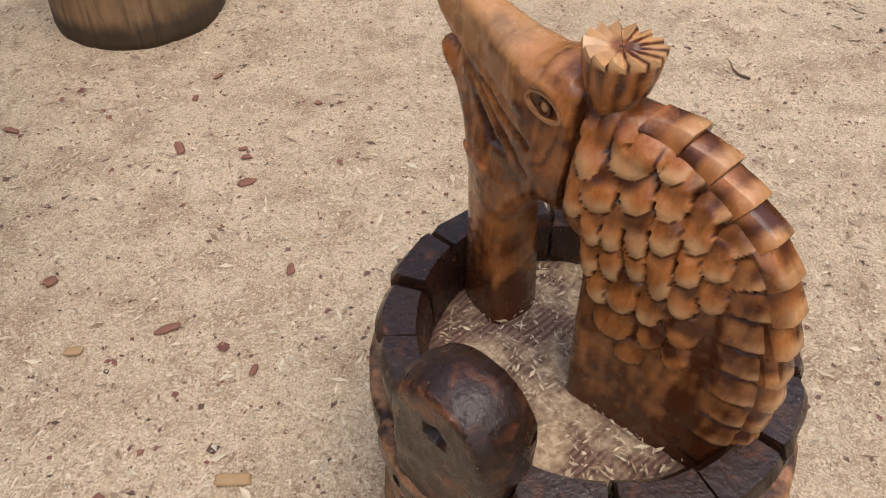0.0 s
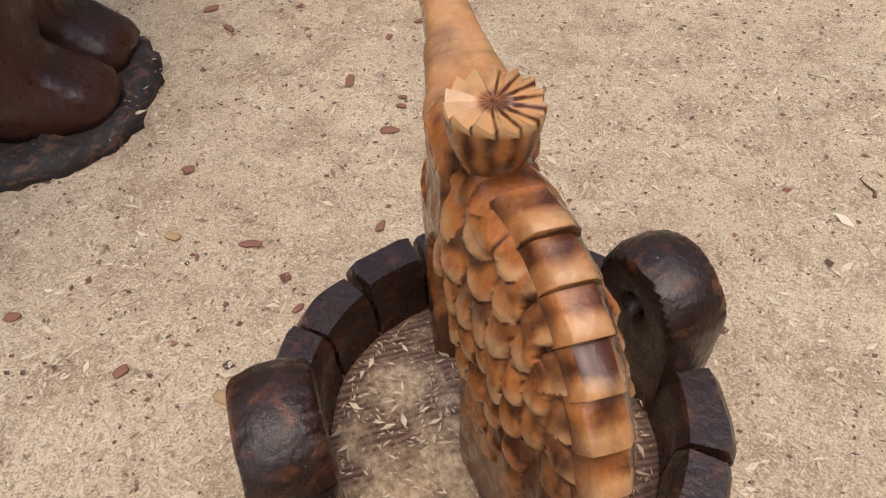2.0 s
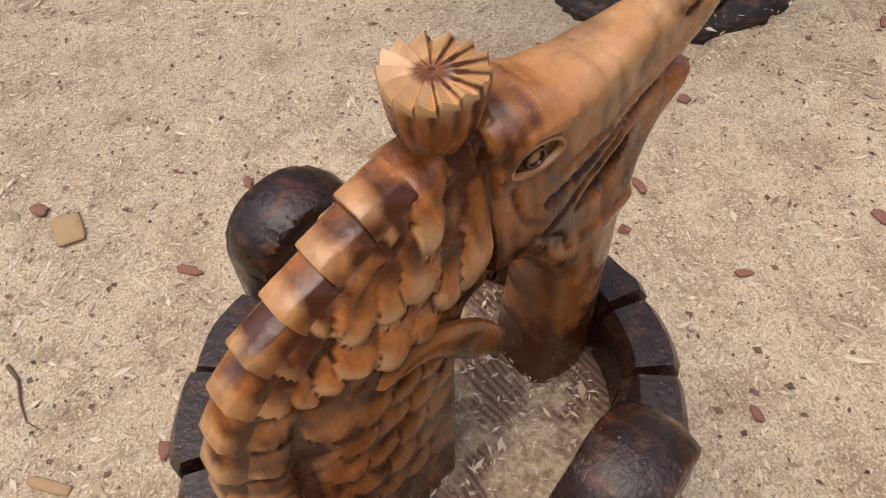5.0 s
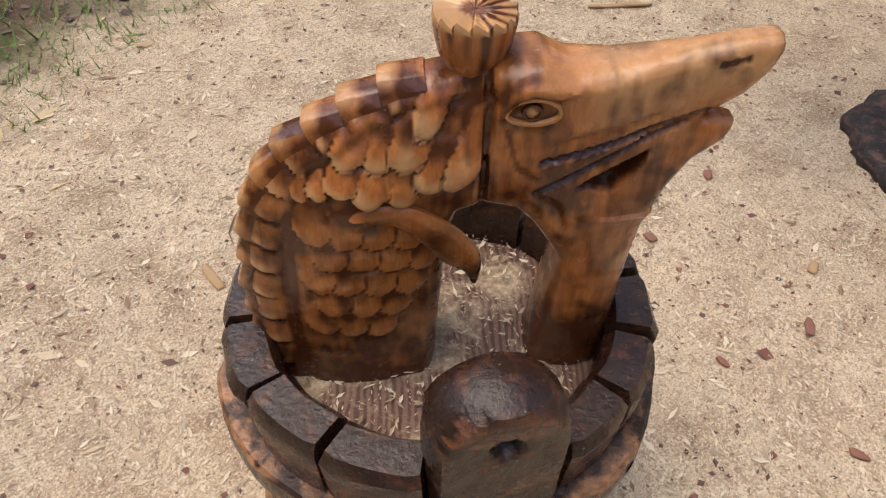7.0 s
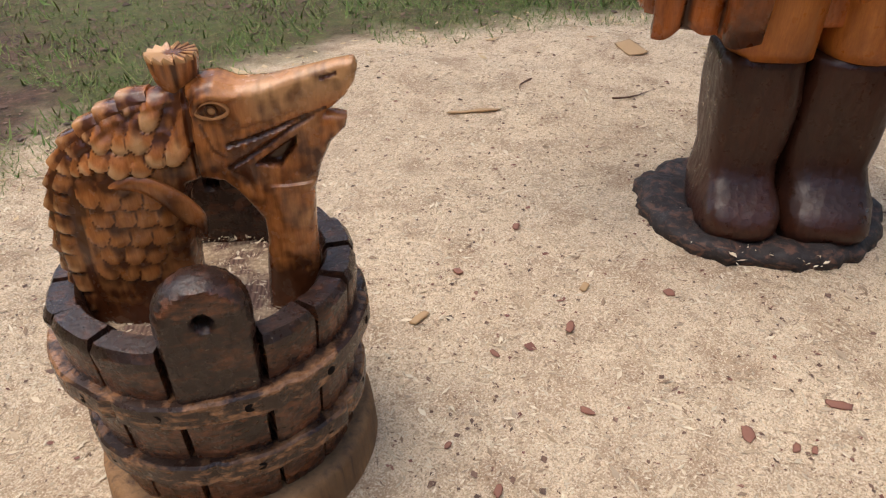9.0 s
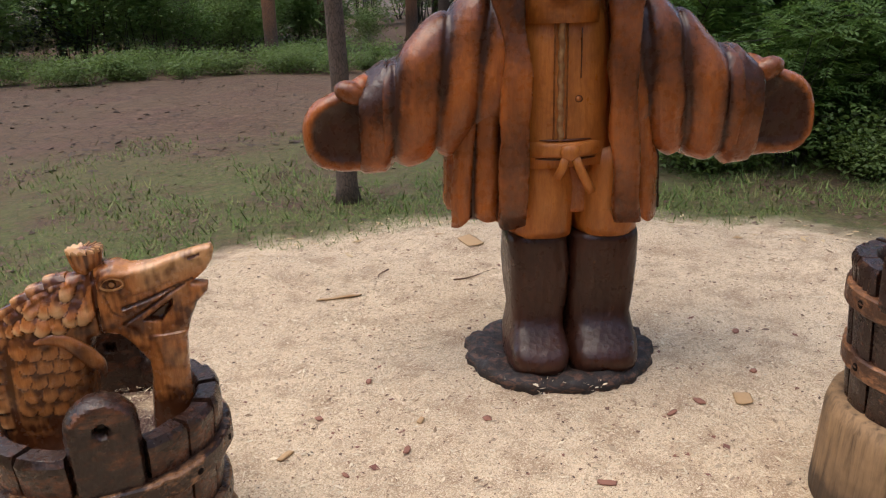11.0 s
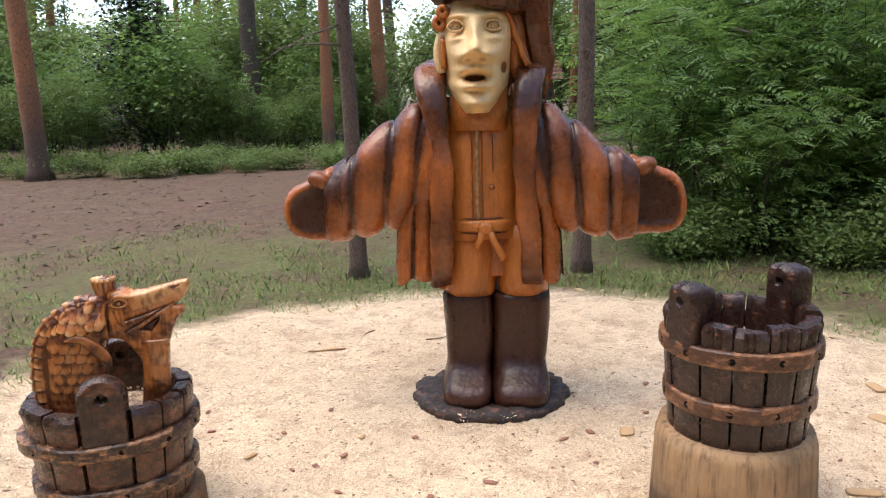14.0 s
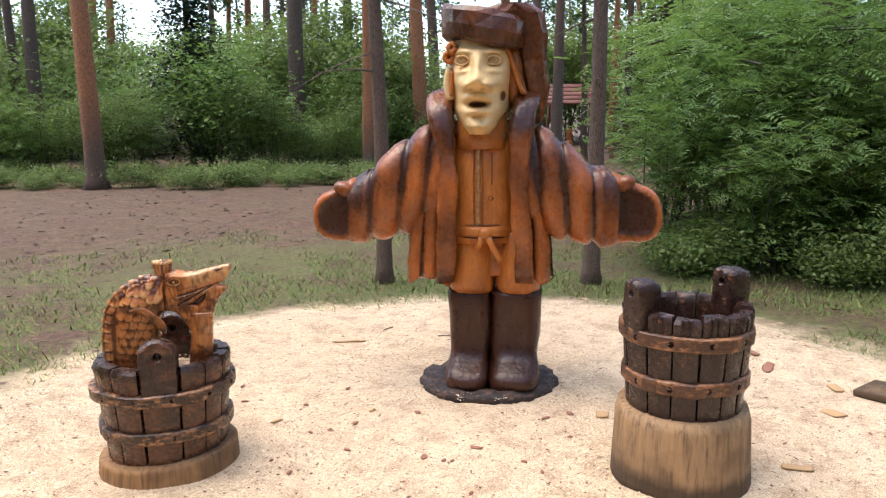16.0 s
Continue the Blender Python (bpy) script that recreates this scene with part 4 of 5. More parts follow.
            w = 0.058 + 0.026 * smoothstep(0.35, 0.8, f)
            t = (line[min(i + 1, len(line) - 1)] - line[max(0, i - 1)]).normalized()
            sd = Vector((1, 0, 0))
            up = t.cross(sd).normalized()
            rings.append(oval(p, sd * w, up * (0.034 + 0.034 * smoothstep(0.4, 0.8, f)), 20, 3.6))
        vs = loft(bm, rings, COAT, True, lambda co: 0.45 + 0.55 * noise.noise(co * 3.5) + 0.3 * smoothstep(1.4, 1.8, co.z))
        rough_up(bm, 0.022, 6, vs)
        rough_up(bm, 0.006, 18, vs)
        for f in {f for v in vs for f in v.link_faces}:
            f.material_index = COAT
    # sleeves with ring folds, cuffs and mittens
    for side in (-1, 1):
        if side < 0:
            arm = [((-0.25, 1.72), (-0.30, 1.12)), ((-0.34, 1.752), (-0.44, 1.06)), ((-0.43, 1.715), (-0.53, 1.015)), ((-0.53, 1.655), (-0.60, 1.0)), ((-0.645, 1.575), (-0.68, 0.985)), ((-0.73, 1.50), (-0.755, 0.98)), ((-0.79, 1.44), (-0.80, 0.985))]
            cuff = [((-0.77, 1.46), (-0.77, 0.985)), ((-0.80, 1.45), (-0.80, 0.96)), ((-0.875, 1.395), (-0.885, 0.962)), ((-0.895, 1.365), (-0.905, 0.975))]
            hand = [(-0.84, 1.375), (-0.93, 1.365), (-1.00, 1.325), (-1.08, 1.292), (-1.13, 1.235), (-1.148, 1.16), (-1.135, 1.07), (-1.09, 1.01), (-1.00, 0.985), (-0.92, 0.985), (-0.84, 1.00)]
            thumb = (-0.925, 1.325)
        else:
            arm = [((0.22, 1.70), (0.24, 1.10)), ((0.30, 1.735), (0.36, 1.03)), ((0.39, 1.70), (0.46, 0.985)), ((0.48, 1.635), (0.54, 0.965)), ((0.57, 1.555), (0.61, 0.958)), ((0.65, 1.51), (0.67, 0.955)), ((0.72, 1.46), (0.715, 0.96))]
            cuff = [((0.70, 1.47), (0.69, 0.97)), ((0.73, 1.47), (0.72, 0.935)), ((0.79, 1.425), (0.80, 0.945)), ((0.815, 1.40), (0.82, 0.97))]
            hand = [(0.77, 1.40), (0.86, 1.395), (0.93, 1.36), (1.02, 1.325), (1.075, 1.27), (1.10, 1.19), (1.105, 1.10), (1.07, 1.02), (1.0, 0.985), (0.90, 0.985), (0.77, 1.01)]
            thumb = (0.855, 1.36)

        def sleeve(rows, mat, depth, pulse, dark, folds):
            dense = []
            for (a, b) in zip(rows, rows[1:]):
                for s in range(7):
                    f = s / 7
                    dense.append([(u[0] + (v[0] - u[0]) * f, u[1] + (v[1] - u[1]) * f) for u, v in zip(a, b)])
            dense.append(rows[-1])
            rings = []
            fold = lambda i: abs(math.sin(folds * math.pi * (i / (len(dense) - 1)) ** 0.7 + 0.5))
            for i, (tp, bt) in enumerate(dense):
                c = Vector(((tp[0] + bt[0]) / 2, -0.06, (tp[1] + bt[1]) / 2))
                v = Vector((tp[0] - bt[0], 0, tp[1] - bt[1])) / 2
                ph = fold(i) ** 0.5
                k = 1 - pulse * (1 - ph)
                rings.append(oval(c, v * k, Vector((0, depth * k * (0.96 + 0.04 * ph), 0)), 32, 2.5))
            vs = loft(bm, rings, mat, True, None)
            lay = attr(bm, "char_shade")
            for j, v in enumerate(vs):
                ph = fold(j // 32)
                # darker in the fold troughs and higher up, paler on the fold crests
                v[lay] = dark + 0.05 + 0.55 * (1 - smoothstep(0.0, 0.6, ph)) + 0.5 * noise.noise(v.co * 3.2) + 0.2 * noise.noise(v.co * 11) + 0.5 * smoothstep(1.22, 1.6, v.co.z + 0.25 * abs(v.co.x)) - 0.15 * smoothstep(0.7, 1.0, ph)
            rough_up(bm, 0.026, 5, vs, side)
            rough_up(bm, 0.006, 16, vs, side)

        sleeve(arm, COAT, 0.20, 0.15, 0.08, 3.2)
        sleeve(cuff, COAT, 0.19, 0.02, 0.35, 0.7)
        cxh = sum(p[0] for p in hand) / len(hand)
        outline = smooth_line(hand, True, 3)
        inflate(bm, outline, lambda x, z: 0.085, 0.05, 0.022, lambda x, z, y: Vector((x, -0.10 - y, z)), COAT,
                lambda x, z, s: -0.25 + 1.2 * smoothstep(0.015, 0.06, nearest_edge(hand, x, z)[0]) + 0.15 * noise.noise((x * 8, z * 8, s)) if s > 0 else 0.3,
                lambda x, z, s: -0.02 * smoothstep(0.02, 0.07, nearest_edge(hand, x, z)[0]) + 0.006 * noise.noise((x * 12, z * 12, 1)))
        sphere(bm, (thumb[0], -0.16, thumb[1]), (0.075, 0.055, 0.05), COAT, 0.35, 16, Matrix.Rotation(0.35 * -side, 4, "Y"))
    # neck and head
    loft(bm, [oval((-0.035, -0.10, z), (r, 0, 0), (0, r * 0.95, 0), 24, 2.3) for z, r in ((1.58, 0.17), (1.66, 0.165), (1.75, 0.16), (1.85, 0.16))], SHIRT, True, lambda co: 0.3 + 0.3 * noise.noise(co * 6))
    skull = [oval((-0.03, 0.0, z), (w, 0, 0), (0, d, 0), 28, 2.4) for z, w, d in ((1.72, 0.13, 0.13), (1.85, 0.19, 0.19), (2.0, 0.205, 0.21), (2.15, 0.205, 0.21), (2.25, 0.19, 0.2))]
    loft(bm, skull, SHIRT, True, lambda co: 0.2 + 0.4 * noise.noise(co * 7))
    # face as a carved front: an oval mask pushed out into brow, nose, cheeks, lips and chin
    cells, lay = {}, attr(bm, "char_shade")
    G = lambda x, z, cx, cz, sx, sz: math.exp(-(((x - cx) / sx) ** 2 + ((z - cz) / sz) ** 2))
    cx = -0.045
    nx, nz = 50, 76
    for i in range(nx + 1):
        for j in range(nz + 1):
            u, w = -1 + 2 * i / nx, j / nz
            z = 1.672 + 0.575 * w
            hw = 0.096 + 0.074 * smoothstep(-0.06, 0.30, w) + 0.044 * smoothstep(0.3, 0.85, w)
            x = cx + 0.012 * w + u * hw * (0.985 if w > 0.85 else 1)
            y = -0.33 + 0.22 * abs(u) ** 2.6 + 0.035 * (1 - smoothstep(0.0, 0.10, w)) - 0.02 * (1 - w) + 0.05 * smoothstep(0.75, 1.0, w)
            y -= 0.105 * G(x, z, -0.058, 1.985, 0.056, 0.046) + 0.050 * G(x, z, -0.054, 2.07, 0.032, 0.085) + 0.060 * G(x, z, -0.118, 1.960, 0.030, 0.027) + 0.060 * G(x, z, 0.002, 1.960, 0.030, 0.027)
            for ex in (-0.152, 0.040):
                y += 0.046 * G(x, z, ex, 2.112, 0.048, 0.040) - 0.018 * G(x, z, ex, 2.050, 0.05, 0.018)
                y -= 0.026 * G(x, z, ex, 2.168, 0.06, 0.020)
            y -= 0.040 * G(x, z, -0.058, 1.897, 0.066, 0.021) + 0.042 * G(x, z, -0.058, 1.808, 0.058, 0.021)
            y += 0.075 * G(x, z, -0.058, 1.852, 0.056, 0.019)
            y += 0.018 * G(x, z, -0.06, 1.782, 0.06, 0.014) - 0.03 * G(x, z, -0.05, 1.72, 0.06, 0.04)
            y -= 0.015 * (G(x, z, -0.17, 1.99, 0.05, 0.05) + G(x, z, 0.06, 1.99, 0.05, 0.05))
            y += 0.02 * G(x, z, 0.097, 1.905, 0.016, 0.032)
            y += 0.004 * noise.noise((x * 16, z * 16, 2.0))
            flat = -0.33 + 0.22 * abs(u) ** 2.6
            v = bm.verts.new((x, flat + (y - flat) * 1.5, z))
            c = 1.3 * (1 - smoothstep(0.5, 1.0, math.hypot((x - 0.097) / 0.020, (z - 1.905 - 0.25 * (x - 0.097)) / 0.038)))
            c = max(c, 1.3 * (1 - smoothstep(0.75, 1.05, math.hypot((x + 0.058) / 0.058, (z - 1.852) / 0.018))))
            c = max(c, 0.55 * (1 - smoothstep(0.4, 1.0, math.hypot((x + 0.055 + 0.15) / 0.010, (z - 1.965) / 0.045))))
            # forehead darker towards the cap
            c = max(c, 0.45 * smoothstep(2.17, 2.25, z + 0.05 * noise.noise((x * 9, z * 9, 0))))
            # shade painted under nose and eyes, on the lip and along the face's edge
            c = max(c, 0.35 * G(x, z, -0.10, 1.755, 0.025, 0.02), 0.6 * G(x, z, -0.093, 1.938, 0.024, 0.010), 0.6 * G(x, z, -0.020, 1.938, 0.024, 0.010), 0.35 * G(x, z, -0.152, 2.045, 0.045, 0.006), 0.35 * G(x, z, 0.040, 2.045, 0.045, 0.006), 0.3 * G(x, z, -0.058, 1.893, 0.06, 0.012), 0.3 * smoothstep(0.9, 1.0, abs(u)))
            v[lay] = c
            cells[i, j] = v
    for i in range(nx):
        for j in range(nz):
            bm.faces.new((cells[i, j], cells[i + 1, j], cells[i + 1, j + 1], cells[i, j + 1])).material_index = FACE
    under = [bm.verts.new((cells[i, 0].co.x, -0.08, 1.70)) for i in range(nx + 1)]
    for i in range(nx):
        bm.faces.new((cells[i, 0], under[i], under[i + 1], cells[i + 1, 0])).material_index = FACE
    for ex in (-0.152, 0.040):
        ribbon(bm, [(ex + 0.040 * math.cos(t), -0.308 + 0.25 * abs(0.04 * math.cos(t) + ex + 0.055) ** 1.3, 2.110 + (0.032 if math.sin(t) > 0 else 0.022) * math.sin(t)) for t in [2 * math.pi * i / 20 for i in range(21)]], 0.006, 0.012, FACE, 0.32, 6)
        for rr in (0.024, 0.009):
            ribbon(bm, [(ex + rr * math.cos(t), -0.306 + 0.25 * abs(ex + 0.055) ** 1.3, 2.112 + rr * math.sin(t)) for t in [2 * math.pi * i / 14 for i in range(15)]], 0.0035, 0.006, FACE, 0.45, 6)
        sphere(bm, (ex, -0.290 + 0.25 * abs(ex + 0.055) ** 1.3, 2.112), (0.034, 0.016, 0.026), FACE, 0.0, 12)
    sphere(bm, (0.165, -0.07, 2.04), (0.065, 0.12, 0.20), SHIRT, 0.5, 16)
    sphere(bm, (-0.195, -0.07, 2.09), (0.055, 0.10, 0.19), SHIRT, 0.45, 16)
    # ear, curls and combed hair
    ribbon(bm, [(-0.232 - 0.020 * math.sin(math.pi * i / 10), -0.155, 2.085 - 0.20 * i / 10) for i in range(11)], 0.024, 0.035, FACE, 0.25, 10)
    ribbon(bm, [(-0.222, -0.18, 2.06 - 0.15 * i / 8) for i in range(9)], 0.016, 0.03, SHIRT, 0.2, 8)
    for c, r in (((-0.238, -0.15, 2.145), 0.024), ((-0.218, -0.17, 2.198), 0.020)):
        ribbon(bm, [(c[0] + r * math.cos(t), c[1] - 0.02, c[2] + r * 1.1 * math.sin(t)) for t in [2 * math.pi * i / 16 for i in range(17)]], 0.019, 0.045, SHIRT, 0.3, 10)
        sphere(bm, c, (r * 0.6, 0.02, r * 0.6), SHIRT, 0.6, 10)
    for k in range(10):
        x0 = 0.092 + 0.010 * k
        ribbon(bm, [(x0 + (0.13 - 0.004 * k) * f ** 1.1, -0.215 + 0.010 * k + 0.03 * f, 2.235 - 0.008 * k - (0.30 + 0.008 * k) * f + 0.02 * math.sin(f * 5 + k)) for f in [i / 10 for i in range(11)]], 0.014, 0.024, SHIRT, 0.6 if k % 2 else 0.0, 8)
    # cap: thick rolled band, crown folded over, and a long tail at the side
    rings = []
    for z, k, d in ((-0.105, 0.93, 0.98), (-0.09, 1.04, 1.05), (-0.02, 1.10, 1.10), (0.055, 1.09, 1.08), (0.08, 1.02, 1.0), (0.075, 0.9, 0.9)):
        rings.append([p + Vector((0, 0, -0.20 * (p.x + 0.03) - 0.05 * max(0, (-0.1 - p.y)))) for p in oval((-0.018, -0.055, 2.335 + z), (0.245 * k, 0, 0), (0, 0.27 * d, 0), 22, 2.3)])
    vs = loft(bm, rings, COAT, True, lambda co: 0.74 + 0.3 * noise.noise(co * 9))
    rough_up(bm, 0.035, 5, vs)
    rough_up(bm, 0.010, 14, vs)
    rings = []
    for p, a, b in (((0.02, 0.0, 2.33), 0.20, 0.24), ((0.04, -0.01, 2.40), 0.20, 0.23), ((0.09, -0.02, 2.445), 0.17, 0.20), ((0.18, -0.03, 2.44), 0.10, 0.17)):
        rings.append(oval(p, (a, 0, 0.02), (0, b, 0), 20, 2.6))
    rough_up(bm, 0.02, 6, loft(bm, rings, COAT, True, lambda co: 0.58 + 0.3 * noise.noise(co * 9)))
    tail = [((0.16, -0.05, 2.46), 0.12, 0.17), ((0.235, -0.05, 2.40), 0.115, 0.175), ((0.27, -0.04, 2.28), 0.105, 0.165), ((0.285, -0.02, 2.12), 0.095, 0.15), ((0.305, 0.0, 1.97), 0.085, 0.13), ((0.315, 0.02, 1.83), 0.06, 0.10), ((0.315, 0.03, 1.74), 0.03, 0.06)]
    rough_up(bm, 0.025, 6, loft(bm, [oval(p, (a, 0, 0.0), (0, b, 0), 12, 2.8) for p, a, b in tail], COAT, True, lambda co: 0.64 + 0.3 * noise.noise(co * 9)))
    bmesh.ops.recalc_face_normals(bm, faces=bm.faces)
    ob = link("carved_statue", bm, [M_COAT, M_SHIRT, M_FACE, M_BOOT, M_PLINTH])
    for f in ob.data.polygons:
        if f.material_index == COAT and f.center.z > 1.9:
            f.use_smooth = False
    ob.matrix_basis = pose(-1.790, 1.404, 0, 0, 0, 123.45)
    tagged(ob, "stained wooden figure in a long coat, cap and boots, arms spread", "statue")


build_statue()


# ---- forest ----
def foliage_material(name, dark, light, trans=0.25):
    k = Mat(name, 0.55)
    k.color(k.mix(k.object_random(), k.ramp(k.island(), (0.0, dark), (0.6, tuple((a + b) / 2 for a, b in zip(dark, light))), (1.0, light)), tuple(0.75 * v for v in light)))
    k.n["Mix"].inputs[0].default_value = 0.3
    t = k.n.new("ShaderNodeBsdfTranslucent")
    t.inputs[0].default_value = (*light, 1)
    x = k.n.new("ShaderNodeMixShader")
    x.inputs[0].default_value = trans
    k.l.new(k.b.outputs[0], x.inputs[1])
    k.l.new(t.outputs[0], x.inputs[2])
    k.l.new(x.outputs[0], k.n["Material Output"].inputs[0])
    return k.m


M_LEAF = foliage_material("rowan_leaf", (0.050, 0.128, 0.028), (0.185, 0.300, 0.072), 0.42)
M_LEAF_FAR = foliage_material("sunlit_leaf", (0.050, 0.100, 0.022), (0.175, 0.255, 0.065), 0.42)
M_NEEDLE = foliage_material("pine_needle", (0.025, 0.055, 0.018), (0.075, 0.12, 0.042), 0.3)
M_SPRUCE = foliage_material("spruce_needle", (0.010, 0.026, 0.012), (0.030, 0.060, 0.024), 0.1)


def bark_material(name, low, high, z0, z1, fine=30):
    """Pine bark: grey-brown plates below, thin orange bark further up."""
    k = Mat(name, 0.85)
    o = k.coord()
    sep = k.n.new("ShaderNodeSeparateXYZ")
    k.l.new(o, sep.inputs[0])
    h = k.math("ADD", sep.outputs[2], k.math("MULTIPLY", k.noise(k.coord(scale=(2, 2, 0.8)), 1.5, 4), 1.6))
    f = k.ramp(k.math("DIVIDE", h, 10.0), (z0 / 10, 0.0), (z1 / 10, 1.0))
    plates = k.ramp(k.voronoi(k.coord(scale=(1, 1, 0.25)), fine, feature="DISTANCE_TO_EDGE"), (0.0, 0.45), (0.12, 1.0))
    c = k.mix(f, low, high)
    c = k.mix(k.ramp(k.noise(o, 18, 4, 0.65), (0.3, 0.0), (0.7, 0.5)), c, tuple(1.6 * v for v in low))
    k.color(k.mix(1.0, c, plates, "MULTIPLY"))
    k.bump(plates, 0.8, 0.02)
    k.bump(k.noise(o, 40, 4), 0.4, 0.006)
    return k.m


M_BARK = bark_material("dark_pine_bark", (0.085, 0.058, 0.043), (0.15, 0.085, 0.05), 6, 9)
M_BARK_ORANGE = bark_material("orange_pine_bark", (0.10, 0.06, 0.042), (0.40, 0.15, 0.055), 1.6, 3.6)
M_BARK_YOUNG = bark_material("grey_young_bark", (0.135, 0.090, 0.068), (0.20, 0.11, 0.07), 5, 8, 60)
M_STEM = Mat("bush_stem", 0.8).color((0.045, 0.035, 0.025)).m


def mesh_of(name, verts, faces, mat):
    me = bpy.data.meshes.new(name)
    me.from_pydata(verts, [], faces)
    me.materials.append(mat)
    me.update()
    return me


def trunk_mesh(height, r, bend, seed, boughs=0):
    """A tapered, slightly bent trunk with flared roots and dead lower boughs."""
    bm = bmesh.new()
    n = 14
    rings = []
    for i in range(26):
        f = (i / 25) ** 1.25
        z = height * f
        flare = 1 + 0.55 * math.exp(-z / 0.16)
        c = Vector((bend * f * f * 2 + 0.05 * noise.noise((z * 0.25, seed, 0)), 0.6 * bend * f + 0.05 * noise.noise((z * 0.25, seed, 9)), z - 0.06))
        rr = r * (1 - 0.72 * f) * flare
        rings.append(oval(c, (rr, 0, 0), (0, rr, 0), n, wob=lambda t, z=z: 1 + 0.07 * noise.noise((math.cos(t) * 2, math.sin(t) * 2, z * 1.2 + seed)) + (0.12 * noise.noise((math.cos(t) * 3, math.sin(t) * 3, seed)) if z < 0.3 else 0)))
    loft(bm, rings)
    rng = random.Random(seed)
    for _ in range(boughs):
        z = rng.uniform(0.12, 0.5) * height
        a = rng.uniform(0, 6.28)
        d = Vector((math.cos(a), math.sin(a), rng.uniform(-0.3, 0.2)))
        p = Vector((bend * (z / height) ** 2 * 2, 0.6 * bend * z / height, z))
        ln = rng.uniform(0.4, 1.3)
        loft(bm, [oval(p + d * ln * f - Vector((0, 0, 0.15 * f * f)), (0.018 * (1.1 - f), 0, 0), (0, 0.012 * (1.1 - f), 0.013 * (1.1 - f)), 5) for f in (0, 0.35, 0.7, 1.0)])
    me = bpy.data.meshes.new("trunk")
    for f in bm.faces:
        f.smooth = True
    bm.to_mesh(me)
    bm.free()
    return me


def clumps(count, place, size, rng, flat=0.5):
    """Loose leaf faces: place(rng) gives a point; each is a small bent lozenge."""
    verts, faces = [], []
    for _ in range(count):
        p = Vector(place(rng))
        a, tilt = rng.uniform(0, 6.283), rng.gauss(0, flat)
        s = size * rng.uniform(0.6, 1.35)
        d = Vector((math.cos(a), math.sin(a), math.sin(tilt))).normalized()
        w = d.cross(Vector((rng.gauss(0, flat), rng.gauss(0, flat), 1))).normalized()
        b = len(verts)
        verts += [p, p + d * s * 0.5 + w * s * 0.33, p + d * s - Vector((0, 0, 0.15 * s)), p + d * s * 0.5 - w * s * 0.33]
        faces.append((b, b + 1, b + 2, b + 3))
    return verts, faces


def sprays(count, place, size, rng, leaflets=4):
    """Feathered leaves: pairs of leaflets along a drooping stalk, spread in layers."""
    verts, faces = [], []
    for _ in range(count):
        p = Vector(place(rng))
        a = rng.uniform(0, 6.283)
        s = size * rng.uniform(0.7, 1.3)
        d = Vector((math.cos(a), math.sin(a), rng.gauss(-0.12, 0.25))).normalized()
        w = d.cross(Vector((rng.gauss(0, 0.25), rng.gauss(0, 0.25), 1))).normalized()
        for i in range(leaflets):
            o = p + d * s * (0.2 + 0.8 * i / leaflets) - Vector((0, 0, 0.22 * s * (i / leaflets) ** 2))
            for sd in (1, -1):
                q = (w * sd * 0.9 + d * 0.45).normalized()
                ln, wd = s * 0.36, s * 0.075
                b = len(verts)
                verts += [o, o + q * ln * 0.5 + d * wd, o + q * ln - Vector((0, 0, 0.05 * s)), o + q * ln * 0.5 - d * wd]
                faces.append((b, b + 1, b + 2, b + 3))
    return verts, faces


def stem_mesh(stems, height, spread, seed):
    bm = bmesh.new()
    rng = random.Random(seed)
    tips = []
    for _ in range(stems):
        a, out = rng.uniform(0, 6.283), rng.uniform(0.2, 1.0) * spread
        h = height * rng.uniform(0.6, 1.0)
        base = Vector((0.25 * spread * rng.uniform(-1, 1), 0.25 * spread * rng.uniform(-1, 1), -0.05))
        top = base + Vector((math.cos(a) * out, math.sin(a) * out, h))
        mid = base.lerp(top, 0.5) + Vector((rng.uniform(-0.15, 0.15), rng.uniform(-0.15, 0.15), 0.1 * h))
        r = 0.006 * height
        pts = [base.lerp(mid, f).lerp(mid.lerp(top, f), f) for f in (0, 0.25, 0.5, 0.75, 1)]
        loft(bm, [oval(p, (r * (1.1 - i / 4), 0, 0), (0, r * (1.1 - i / 4), 0), 5) for i, p in enumerate(pts)])
        for f in (1, 2, 3, 4):
            tips.append((pts[f], 0.28 * spread * (1.3 - 0.15 * f)))
            if f > 1:
                for _ in range(2):
                    b = rng.uniform(0, 6.283)
                    e = pts[f] + Vector((math.cos(b), math.sin(b), rng.uniform(-0.1, 0.45))) * spread * rng.uniform(0.3, 0.6)
                    loft(bm, [oval(pts[f].lerp(e, g), (r * 0.5 * (1.1 - g), 0, 0), (0, r * 0.5 * (1.1 - g), r * 0.3), 4) for g in (0, 0.5, 1)])
                    tips.append((e, 0.24 * spread))
                    tips.append((pts[f].lerp(e, 0.6), 0.22 * spread))
    me = bpy.data.meshes.new("stems")
    bm.to_mesh(me)
    bm.free()
    return me, tips


def around(tips, flat=0.55):
    def place(rng):
        c, r = tips[int(rng.random() * len(tips))]
        return c + Vector((rng.gauss(0, r), rng.gauss(0, r), rng.gauss(0, r * flat)))
    return place


def plant(name, parts, label, category, group):
    root = empty(name, Matrix(), label, category, group)
    for pname, me, mat in parts:
        if not me.materials:
            me.materials.append(mat)
        ob = new(pname, me)
        ob.parent = root
    return root


def spot(ahead, aside):
    """Places in the wood, told from the open side of the clearing: metres into the wood and to its right."""
    return 2.246 - 0.781 * ahead - 0.624 * aside, 4.244 - 0.624 * ahead + 0.781 * aside


rng = random.Random(11)


